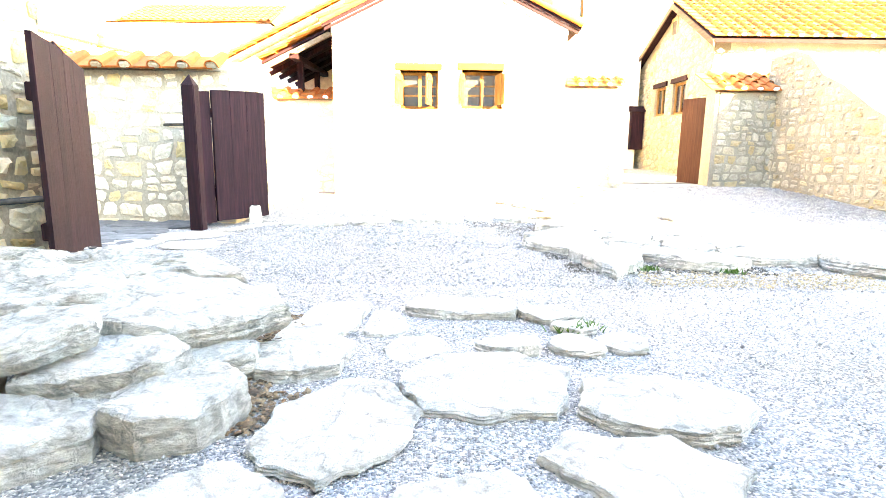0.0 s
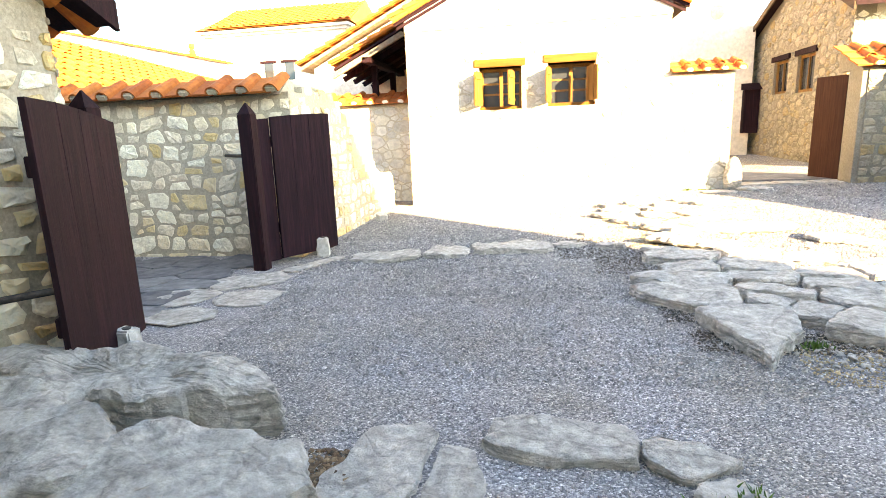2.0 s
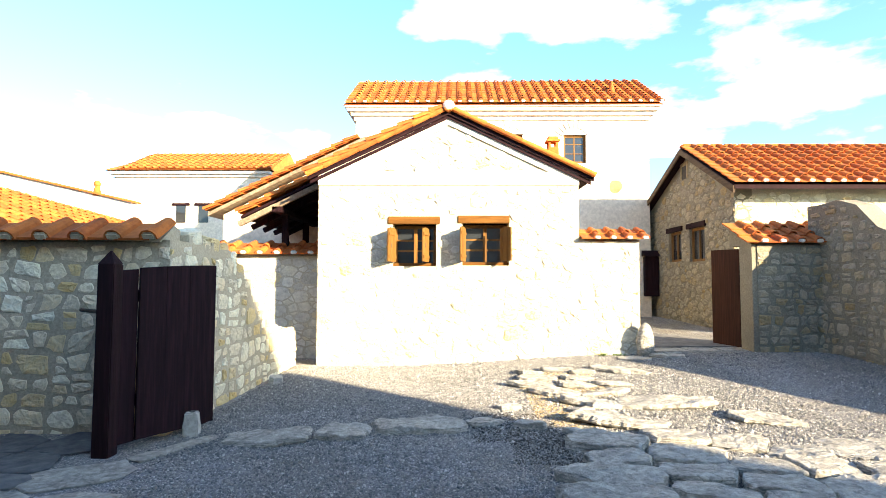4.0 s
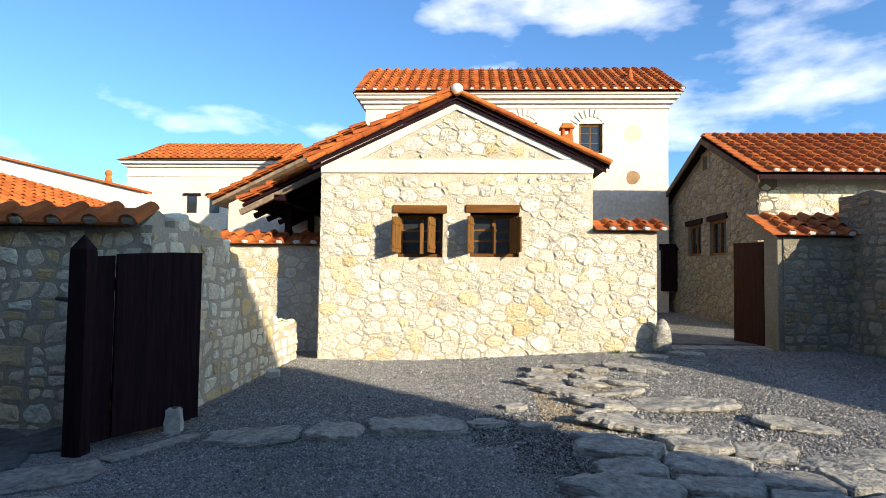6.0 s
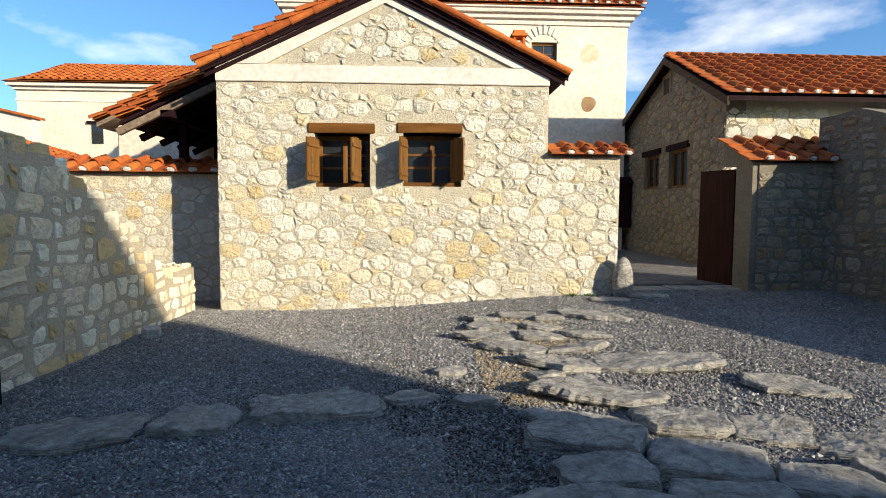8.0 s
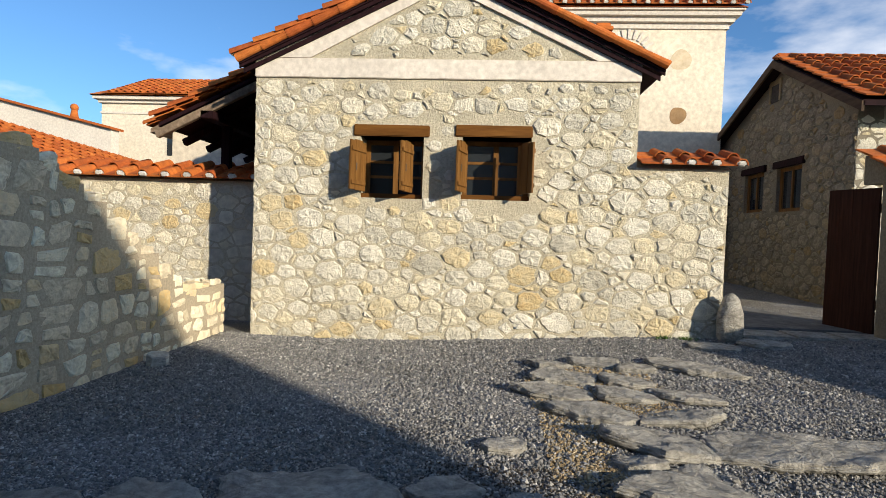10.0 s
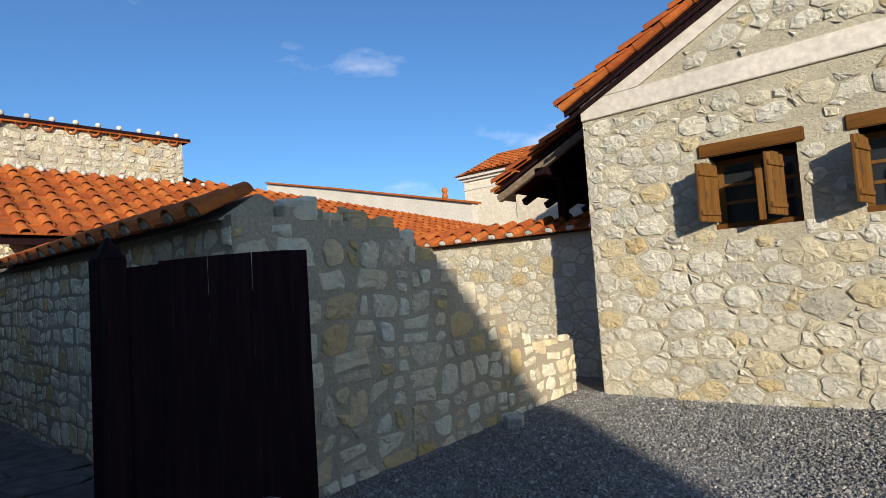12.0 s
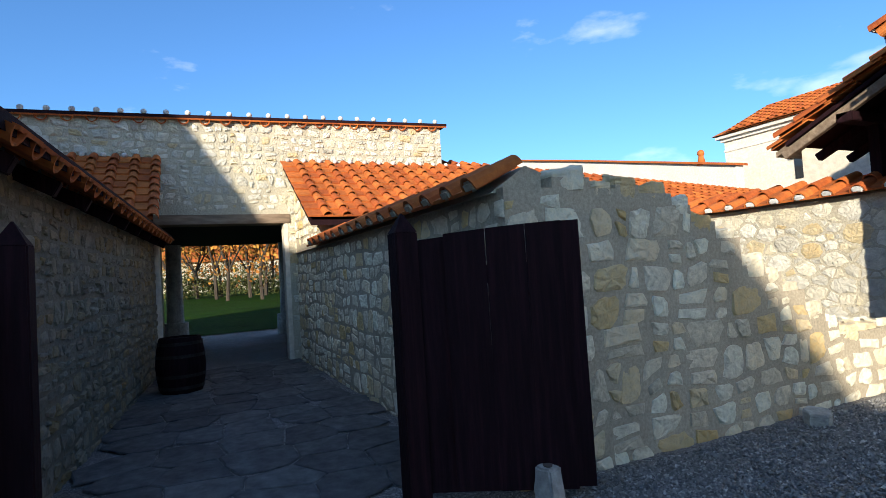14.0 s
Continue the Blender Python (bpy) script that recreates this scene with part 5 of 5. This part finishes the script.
BIG = "large rough grey boulder in the stacked rockery"
for n, (x, y, z, l, w, h, a, t, q) in enumerate((
    (-2.2, 2.72, 0.14, 2.05, 0.6, 0.36, -4, 3, 2), (-1.2, 1.77, 0.23, 1.1, 0.7, 0.17, 4, 8, 3), (-1.98, 1.78, 0.3, 0.95, 0.66, 0.18, 12, 6, 0),
    (-1.6, 1.12, 0.3, 0.72, 0.52, 0.13, 12, 5, -6), (-1.26, 1.2, 0.11, 0.75, 0.52, 0.22, 16, 8, 0), (-0.97, 1.48, 0.06, 0.6, 0.42, 0.16, 30, 4, 0), (-2.6, 2.1, 0.16, 1.0, 0.9, 0.4, 30, 0, 0),
    (-0.86, 0.97, 0.07, 0.56, 0.44, 0.24, 24, 8, 4), (-1.4, 0.74, 0.04, 0.8, 0.5, 0.2, 0, 0, 0), (-2.4, 1.2, 0.15, 1.1, 0.9, 0.4, 15, 0, 0), (-1.9, 0.7, 0.1, 0.9, 0.7, 0.3, 40, 0, 0),
)):
    place_rock("boulder", BIG, "rock", "stacked boulders", outline(l, w, a, 300 + n), h, (x, y, z), 11 + n, ROCK, t, q, 0.03, 1.25)
slabs((
    (-0.54, 1.66, 0.54, 0.46, 0.13, 20), (-0.5, 2.34, 0.5, 0.8, 0.06, -20), (-0.18, 2.32, 0.3, 0.44, 0.04, 10), (0.37, 2.68, 0.86, 0.42, 0.1, -8), (0.93, 2.57, 0.44, 0.32, 0.09, -25), (1.08, 2.32, 0.28, 0.26, 0.07, -30),
    (-0.2, 0.95, 0.62, 0.86, 0.06, -22), (0.45, 1.34, 0.8, 0.64, 0.1, -10), (1.18, 1.16, 0.86, 0.46, 0.12, -12), (0.62, 1.92, 0.36, 0.26, 0.09, 5), (1.0, 1.94, 0.34, 0.26, 0.09, -30), (1.28, 2.0, 0.32, 0.28, 0.05, 10),
    (0.97, 0.66, 0.82, 0.44, 0.09, -8), (0.3, 0.5, 0.5, 0.3, 0.07, 10), (-0.5, 0.4, 0.5, 0.5, 0.08, 40), (0.06, 1.9, 0.4, 0.34, 0.03, 30),
), 500, "flat grey slab of rock bedded in the gravel", "slabs at the yard's edge", ROCK, 0.03, 0.025, 1.2, 1.12, 3.0, 0.55)
slabs((
    (1.68, 5.14, 0.95, 0.5, 0.16, -20), (2.2, 4.98, 0.42, 0.26, 0.15, -35), (2.48, 4.72, 0.4, 0.3, 0.14, -10), (2.82, 4.42, 0.85, 0.58, 0.17, -12), (1.77, 5.72, 0.95, 0.38, 0.16, -6), (2.4, 5.38, 0.8, 0.4, 0.15, -20),
    (2.98, 5.08, 0.6, 0.45, 0.15, -10), (2.47, 5.82, 0.7, 0.4, 0.15, -12), (3.05, 5.52, 0.75, 0.38, 0.15, -12), (3.12, 6.0, 0.65, 0.4, 0.14, -8), (1.87, 6.17, 0.6, 0.38, 0.16, -14), (2.57, 6.33, 0.95, 0.42, 0.14, -14), (1.96, 6.66, 0.75, 0.46, 0.18, -12),
    (3.62, 4.75, 0.95, 0.62, 0.16, -4), (3.72, 5.42, 0.85, 0.5, 0.15, 4), (4.5, 5.1, 1.0, 0.7, 0.16, -10), (4.4, 5.85, 0.9, 0.6, 0.14, 0), (3.72, 6.02, 0.6, 0.45, 0.13, 5), (5.3, 5.5, 0.9, 0.7, 0.14, 10), (4.55, 4.3, 0.9, 0.7, 0.16, 20),
), 600, "broad flat slab of grey rock in the old paving", "slabs of the old paving", ROCK, 0.04, 0.03, 1.05, 1.3, 3, 0.66)
place_rock("flat_rock", "pointed flat slab of grey rock in the old paving", "rock", "slabs of the old paving", [Vector(p) for p in ((-0.1, -0.62), (0.3, -0.12), (0.42, 0.34), (0.05, 0.4), (-0.34, 0.36), (-0.26, -0.1))], 0.2, (1.86, 4.34, ground_z(1.86, 4.34) + 0.03), 640, ROCK, 2, -1, 0.04, 1.0)
slabs((
    (-1.72, 6.98, 0.95, 0.62, 0.07, 8), (-0.95, 7.2, 0.62, 0.56, 0.08, 25), (-0.15, 7.42, 1.15, 0.56, 0.1, 6), (0.65, 7.66, 0.5, 0.34, 0.06, 10), (1.2, 7.5, 0.36, 0.2, 0.11, -12), (1.05, 8.35, 0.32, 0.24, 0.07, 20),
), 700, "low grey slab in a line across the gravel", "slabs across the yard", ROCK, 0.04, 0.025, 1.5)
slabs((
    (2.11, 7.06, 0.85, 0.26, 0.12, -10), (2.76, 7.12, 0.8, 0.48, 0.19, -16), (3.36, 6.9, 0.6, 0.36, 0.14, -8), (3.8, 6.6, 0.5, 0.42, 0.12, 10), (2.36, 7.78, 1.3, 0.62, 0.17, -14), (4.15, 7.87, 0.6, 0.4, 0.12, -5),
    (3.05, 8.5, 1.2, 0.5, 0.15, -10), (2.24, 8.5, 0.6, 0.42, 0.18, -20), (1.98, 8.2, 0.26, 0.2, 0.14, 20), (1.84, 9.12, 0.66, 0.36, 0.15, -12), (2.5, 9.08, 0.62, 0.3, 0.14, -14), (1.62, 9.62, 0.62, 0.34, 0.14, -16), (2.2, 9.58, 0.5, 0.3, 0.14, -10),
    (2.75, 9.6, 0.5, 0.26, 0.12, -22), (1.72, 10.12, 0.55, 0.36, 0.14, -20), (2.3, 10.02, 0.42, 0.3, 0.15, -28), (2.52, 10.42, 0.3, 0.2, 0.17, 12), (1.62, 10.62, 0.42, 0.28, 0.13, -20), (3.1, 10.5, 0.75, 0.34, 0.14, -24), (2.1, 10.66, 0.5, 0.24, 0.14, -8),
    (4.6, 6.75, 0.85, 0.5, 0.11, 0), (3.75, 11.5, 0.5, 0.3, 0.1, 0), (4.5, 11.75, 0.6, 0.3, 0.14, 10),
), 800, "rough tilted slab of grey rock in the sunlit ground", "rocks before the house", ROCK, 0.035, 0.02, 1.35, 1.5, 6.0, 0.34)
slabs((
    (-3.1, 5.75, 0.9, 0.6, 0.02, 30), (-2.75, 5.1, 0.7, 0.5, 0.02, 10), (-3.45, 5.1, 0.6, 0.6, 0.02, 0), (-3.1, 4.5, 0.8, 0.5, 0.02, -10), (-2.62, 6.55, 1.1, 0.2, 0.03, 62),
), 900, "pale worn threshold stone let into the gravel", "threshold stones of the gate", ROCK, 0.05, 0.03, 0.5, 1.1, 0.5, 0.7)
place_rock("loose_stone", "single loose pale stone lying on the gravel", "rock", "", outline(0.25, 0.19, 20, 5), 0.15, (-2.72, 10.15, 0.05), 130, PALE_ROCK, 4, 4, 0.03, 1.2)

r = random.Random(9)
FLAGS = [(-3.75 - i * 0.6 + r.uniform(-0.14, 0.14), 4.45 + j * 0.55 + r.uniform(-0.12, 0.12), 0.62 * r.uniform(0.8, 1.2), 0.56 * r.uniform(0.8, 1.2), 0.03, r.uniform(-30, 30)) for i in range(13) for j in range(5)]
slabs(FLAGS, 1000, "irregular grey flagstone", "", PAVING, 0.08, 0.014, 0.7, 1.45, 0.5, 0.6, paving)

# broken stones along the steps of the ruined wall
for n, (a, b, z) in enumerate(zip(STEPS[1:], STEPS[2:], STEP_Z[1:])):
    rr = random.Random(900 + n)
    for x0, x1 in ((-3.46, -3.24), (-3.23, -2.985 + rr.uniform(-0.02, 0.02))):
        c = Vector(((x0 + x1) / 2, (a + b) / 2))
        w, l = (x1 - x0) / 2, (b - a) / 2 + 0.01
        me = rock_mesh([Vector((sx * w * rr.uniform(0.82, 1.02), sy * l * rr.uniform(0.75, 1.05))) for sx, sy in ((-1, -0.7), (-0.6, -1), (0.65, -1), (1, -0.6), (1, 0.65), (0.6, 1), (-0.65, 1), (-1, 0.6))], 0.15 + rr.uniform(0, 0.07), 900 + n, 0.04, 1.5)
        link_part("stone", me, OLD_STONE, ruin_body, m=pose(c.x, c.y, z - 0.06, rr.uniform(-5, 5), rr.uniform(-5, 5), 0))

# ---- unseen buildings added behind the yard, to cast its shadow and close it ----
rear = thing("rear_building", "unseen plain plastered building behind, shaped to cast the yard shadow", "building", (6, -9, 0))
# added outline: its top and corner set the shadow edge in the yard
prism("wall", [(2.0, -5, -0.3), (15.5, -5, -0.3), (15.5, -5, 7.2), (13.3, -5, 8.35), (12.6, -5, 8.7), (8.6, -5, 8.7), (8.6, -5, 7.7), (2.0, -5, 7.7)], (0, -7, 0), PLASTER, rear)
prism("gable_part", [(2.0, -5, -0.3), (2.0, -5, 7.7), (-1.5, -5, 10.8), (-6.5, -5, 6.6), (-6.5, -5, -0.3)], (0, -7, 0), PLASTER, rear)
rear2 = thing("rear_building", "plain plastered building closing the yard on one side", "building", (21, 0, 0))
box("wall", 19, 20, -6, 12, -0.3, 3.6, PLASTER, rear2)
# unseen wall; line and height chosen by where its shadow ends
yard_wall = thing("wall_yard", "unseen stone yard wall, placed to cast the ground shadow on the right", "wall", (9, 6, 0), kind="structure")
for (xa, ya), (xb, yb) in (((8.27, 8.86), (8.0, 7.3)), ((8.0, 7.3), (10.6, 3.9)), ((10.6, 3.9), (14.5, -1.0))):
    prism("wall_body", [(xa, ya, -0.2), (xb, yb, -0.2), (xb, yb, 2.08), (xa, ya, 2.08)], (0.4, 0.15, 0), DARK_MORTAR, yard_wall)

# ---- far buildings ----
far = thing("far_house", "cream plastered house with a hipped orange tile roof", "house", (-14, 32, 0))
box("wall", -17.6, -9.6, 29.2, 36, 0, 7.2, PLASTER, far)
bm = bmesh.new()
for z0, z1, o in ((6.6, 6.7, 0.04), (7.1, 7.25, 0.12), (7.25, 7.4, 0.28)):
    add_box(bm, -17.6 - o, -9.6 + o, 29.2 - o, 36 + o, z0, z1)
part("cornice", bm, WHITE, far)
bm = bmesh.new()
q = [bm.verts.new(p) for p in ((-18.0, 28.8, 7.42), (-9.2, 28.8, 7.42), (-9.2, 36.4, 7.42), (-18.0, 36.4, 7.42))]
t2 = [bm.verts.new(p) for p in ((-16.6, 32.6, 9.15), (-9.4, 32.6, 9.15))]
bm.faces.new((q[0], q[1], t2[1], t2[0]))
bm.faces.new((q[1], q[2], t2[1]))
bm.faces.new((q[2], q[3], t2[0], t2[1]))
bm.faces.new((q[3], q[0], t2[0]))
part("roof", bm, TILE, far)
tile_slope(far, (-17.3, 28.78, 7.44), (1, 0, 0), (0, 3.8, 1.73), 21, 10, seed=26, dabs=False)
for x in (-14.3, -13.1):
    wd = part("window", bmesh.new(), WOOD, far)
    box("pane", x, x + 0.5, 29.16, 29.25, 4.7, 5.6, GLASS, wd)
    box("lintel", x - 0.2, x + 0.7, 29.1, 29.24, 5.6, 5.72, DARK_WOOD, wd)
par = thing("parapet_house", "long white wall with tile coping and small finial", "wall", (-20, 26, 0))
prism("wall", [(-32, 26.0, 0), (-14.8, 26.0, 0), (-14.8, 26.0, 5.32), (-25, 26.0, 7.62), (-32, 26.0, 9.12)], (0, 0.5, 0), WHITE, par)
bm = bmesh.new()
add_prism(bm, [(-32, 25.85, 9.12), (-25, 25.85, 7.62), (-14.7, 25.85, 5.3), (-14.7, 25.85, 5.4), (-25, 25.85, 7.72), (-32, 25.85, 9.22)], (0, 0.8, 0))
part("coping", bm, TILE, par)
bm = bmesh.new()
bmesh.ops.create_cone(bm, cap_ends=True, segments=10, radius1=0.2, radius2=0.1, depth=0.5)
bmesh.ops.translate(bm, vec=(-16.5, 26.1, 5.9), verts=bm.verts)
bmesh.ops.create_uvsphere(bm, u_segments=10, v_segments=8, radius=0.16, matrix=Matrix.Translation((-16.5, 26.1, 6.2)))
part("finial", bm, TILE, par, "terracotta finial", True)
barn = thing("long_house", "long low house with a wide orange tile roof", "house", (-12, 17, 0))
box("wall", -9.3, -9.0, 10.7, 24, -0.2, 2.7, PLASTER, barn)
prism("roof_deck", [(-12.1, 10.62, 4.42), (-8.75, 10.62, 2.56), (-8.75, 10.62, 2.48), (-12.1, 10.62, 4.34)], (0, 13.6, -0.75), DARK_WOOD, barn)
prism("roof_back", [(-12.1, 10.62, 4.42), (-15.4, 10.62, 2.5), (-15.4, 10.62, 2.4), (-12.1, 10.62, 4.3)], (0, 13.6, -0.75), TILE, barn)
tile_slope(barn, (-8.7, 10.6, 2.56), (0, 13.6, -0.75), (-3.35, 0, 1.86), 40, 12, seed=27, dabs=False, scale=0.88)

# ---- garden beyond the gateway ----
lawn = new("lawn", mesh_of("lawn", [(-19.5, -30, 0.02), (-19.5, 40, 0.02), (-26, 40, 0.5), (-26, -30, 0.5), (-90, 40, 1.0), (-90, -30, 1.0)], [(0, 1, 2, 3), (3, 2, 4, 5)]))
lawn.data.materials.append(GRASS)
tagged(lawn, "green lawn rising beyond the gateway", "lawn", kind="structure")


def tree(x, y, h, seed):
    r = random.Random(seed)
    t = thing("tree", "autumn tree with thin russet leaves", "tree", (x, y, 0.4), "garden trees")
    bm = bmesh.new()
    tips = []

    def limb(p, d, length, rad, depth):
        q = p + d * length
        m = d.to_track_quat("Z", "Y").to_matrix().to_4x4()
        b = bmesh.ops.create_cone(bm, cap_ends=False, segments=6, radius1=rad, radius2=rad * 0.65, depth=length, matrix=Matrix.Translation((p + q) / 2) @ m)
        if depth == 0:
            tips.append(q)
            return
        tips.append(q)
        for _ in range(r.choice((2, 3, 3))):
            e = (d + Vector((r.uniform(-0.8, 0.8), r.uniform(-0.8, 0.8), r.uniform(-0.1, 0.6)))).normalized()
            limb(q, e, length * r.uniform(0.62, 0.85), rad * 0.62, depth - 1)

    limb(Vector((x, y, 0.3)), Vector((r.uniform(-0.06, 0.06), r.uniform(-0.06, 0.06), 1)).normalized(), h * 0.28, h * 0.017, 4)
    part("trunk", bm, BARK, t)
    v, f = [], []
    for p in tips:
        for _ in range(24):
            c = p + Vector((r.gauss(0, 0.5), r.gauss(0, 0.5), r.gauss(0, 0.45)))
            a, b = Vector((r.uniform(-1, 1), r.uniform(-1, 1), r.uniform(-1, 1))).normalized() * 0.15, Vector((r.uniform(-1, 1), r.uniform(-1, 1), r.uniform(-1, 1))).normalized() * 0.12
            k = len(v)
            v += [c - a, c + b, c + a, c - b]
            f.append((k, k + 1, k + 2, k + 3))
    tagged(link_part("crown", mesh_of("crown", v, f), LEAF, t), kind="stuff")


for n, (x, y, h) in enumerate(((-37, 9.6, 7.5), (-44, 7.2, 9), (-36, 13.5, 7), (-46, 11, 9), (-47, 15, 9), (-40, 16, 8), (-52, 8, 9), (-45, 4, 9), (-56, 13, 10), (-41, 12, 8), (-55, 17, 10), (-50, 19, 9), (-39, 7.6, 8), (-43, 9.5, 9), (-49, 6, 9), (-58, 9, 10), (-60, 6, 10), (-53, 10.5, 9))):
    tree(x, y, h, 200 + n)


def hedge(x0, x1, y0, y1, z, seed, mat=HEDGE, label="dense mixed hedge at the end of the lawn"):
    r = random.Random(seed)
    v, f = [], []
    for _ in range(9000):
        c = Vector((r.uniform(x0, x1), r.uniform(y0, y1), 0.6 + (z - 0.4) * r.random() ** 0.7))
        c.z += 0.5 * noise.noise(c * 0.6)
        a, b = Vector((r.uniform(-1, 1), r.uniform(-1, 1), r.uniform(-1, 1))).normalized() * 0.12, Vector((r.uniform(-1, 1), r.uniform(-1, 1), r.uniform(-1, 1))).normalized() * 0.09
        k = len(v)
        v += [c - a, c + b, c + a, c - b]
        f.append((k, k + 1, k + 2, k + 3))
    ob = new("hedge", mesh_of("hedge", v, f))
    ob.data.materials.append(mat)
    tagged(ob, label, "hedge", kind="stuff")


hedge(-64, -61, -8, 34, 3.6, 5)
hedge(-50, -48.5, -2, 26, 2.2, 6)
hedge(-70, -66, -4, 30, 7.0, 7, LEAF, "russet thicket far beyond the lawn")
rb_ = thing("far_red_house", "distant house with a red tile roof behind the trees", "house", (-80, 12, 0))
box("wall", -86, -80, 2, 30, 0, 5, MORTAR, rb_)
prism("roof", [(-79.5, 1, 5), (-86.5, 1, 5), (-83, 1, 8.5)], (0, 30, 0), TILE, rb_)

# ---- fine pieces last: the house front, then loose gravel ----
lay_stones(house_front, (HX0, HY, 0), (1, 0, 0), (0, -1, 0), lambda u, v: in_front(u, v) if HX0 + u < HX1 else 0 < v < 2.55, 0, 4.07 - HX0, -0.1, 5.0, seed=51, singles=300, size=0.205, gap=0.02, proud=0.016, courses=False)


def scatter(name, label, rects, count, size, mat, seed, flat=0.7):
    r = random.Random(seed)
    v, f = [], []
    area = [(x1 - x0) * (y1 - y0) for x0, x1, y0, y1 in rects]
    for x0, x1, y0, y1 in r.choices(rects, area, k=count):
        x, y = r.uniform(x0, x1), r.uniform(y0, y1)
        s = size * r.uniform(0.5, 1.0) * (1.8 if r.random() < 0.04 else 1)
        m = pose(x, y, ground_z(x, y) + s * 0.25, r.uniform(-30, 30), r.uniform(-30, 30), r.uniform(0, 360))
        k = len(v)
        v += [m @ (Vector(p) * s * r.uniform(0.75, 1.2)) for p in ((1, 0, 0), (0.2, 0.8, 0.1), (-0.9, 0.3, 0), (-0.3, -0.8, -0.1), (0.1, 0, flat), (0, 0, -flat))]
        f += [(k, k + 1, k + 4), (k + 1, k + 2, k + 4), (k + 2, k + 3, k + 4), (k + 3, k, k + 4), (k + 1, k, k + 5), (k + 2, k + 1, k + 5), (k + 3, k + 2, k + 5), (k, k + 3, k + 5)]
    ob = new(name, mesh_of(name, v, f))
    ob.data.materials.append(mat)
    tagged(ob, label, "gravel", kind="stuff")


PEBBLE = material("pebbles", [(0.0, (0.12, 0.12, 0.125)), (0.5, (0.24, 0.236, 0.225)), (0.8, (0.34, 0.33, 0.305)), (0.9, (0.52, 0.505, 0.47)), (1.0, (0.66, 0.645, 0.61))], grain=40, stain=8, per_piece=0.85)
LITTER = material("leaf_litter", [(0.0, (0.05, 0.028, 0.016)), (0.6, (0.12, 0.068, 0.036)), (1.0, (0.24, 0.16, 0.09))], grain=40, stain=8, per_piece=0.85)
scatter("loose_gravel", "loose chips of grey gravel", [(-2.4, 3.4, 0.6, 5.6)], 32000, 0.009, PEBBLE, 1)
scatter("loose_gravel", "loose chips of grey gravel", [(-2.4, 4.0, 3.4, 6.6)], 15000, 0.013, PEBBLE, 6)
scatter("loose_gravel", "loose chips of grey gravel", [(-2.9, 5.0, 7.2, 12.2), (5.0, 8.0, 7.0, 12.0), (-2.9, 5.0, 6.2, 12.2), (-2.6, 5.0, 5.2, 12.2)], 105000, 0.017, PEBBLE, 2)
scatter("rubble", "small broken pieces of grey rock among the slabs", [(1.5, 3.4, 8.9, 10.9), (1.6, 3.8, 7.3, 9.0), (1.9, 4.6, 3.7, 4.6)], 900, 0.032, ROCK, 8, 0.5)
scatter("leaf_litter", "brown leaf litter among the rocks", [(-0.95, -0.6, 1.2, 2.5), (-0.9, -0.4, 0.9, 1.3), (-0.85, -0.62, 1.5, 2.5)], 2400, 0.022, LITTER, 3, 0.25)
DAMP = material("damp_earth", [(0.0, (0.03, 0.024, 0.018)), (0.6, (0.075, 0.06, 0.045)), (1.0, (0.16, 0.135, 0.105))], grain=40, stain=8, per_piece=0.85)
scatter("damp_earth", "dark damp earth and grit beside the old paving", [(0.5, 1.7, 6.9, 8.1), (0.9, 1.7, 6.2, 7.0), (1.3, 1.7, 4.6, 6.4), (1.4, 3.4, 4.0, 4.4)], 9000, 0.013, DAMP, 12)
TAN = material("tan_pebbles", [(0.0, (0.2, 0.14, 0.075)), (0.5, (0.36, 0.27, 0.15)), (0.85, (0.48, 0.38, 0.23)), (1.0, (0.62, 0.54, 0.4))], grain=40, stain=8, per_piece=0.85)
scatter("tan_gravel", "golden tan chips of gravel beside the rocks", [(1.35, 1.85, 7.9, 9.4), (1.5, 2.1, 7.5, 8.2), (1.3, 1.6, 9.2, 10.2), (1.7, 2.6, 9.0, 10.6)], 7000, 0.018, TAN, 4)
scatter("tan_gravel", "tan chips of gravel beside the old paving", [(2.0, 4.2, 3.5, 4.1)], 2200, 0.012, TAN, 5)

def tuft(x, y, count, seed):
    r = random.Random(seed)
    v, f = [], []
    for _ in range(count):
        p = Vector((x + r.gauss(0, 0.05), y + r.gauss(0, 0.03), ground_z(x, y)))
        d = Vector((r.uniform(-0.05, 0.05), r.uniform(-0.05, 0.05), r.uniform(0.03, 0.07)))
        w = Vector((r.uniform(-1, 1), r.uniform(-1, 1), 0)).normalized() * 0.006
        k = len(v)
        v += [p - w, p + w, p + d * 0.6 + w * 1.4, p + d]
        f.append((k, k + 1, k + 2, k + 3))
    ob = new("weed", mesh_of("weed", v, f))
    ob.data.materials.append(WEED)
    tagged(ob, "small green weed growing between the rocks", "weed", "weeds among the rocks", "stuff")


WEED = material("weed_leaf", [(0.2, (0.04, 0.09, 0.015)), (0.8, (0.09, 0.17, 0.03))], grain=40, stain=8)
for k, (x, y) in enumerate(((1.02, 2.22), (1.14, 2.3), (3.55, 11.95), (3.3, 11.98), (2.95, 4.05), (2.2, 4.1), (1.6, 9.1))):
    tuft(x, y, 45, 60 + k)
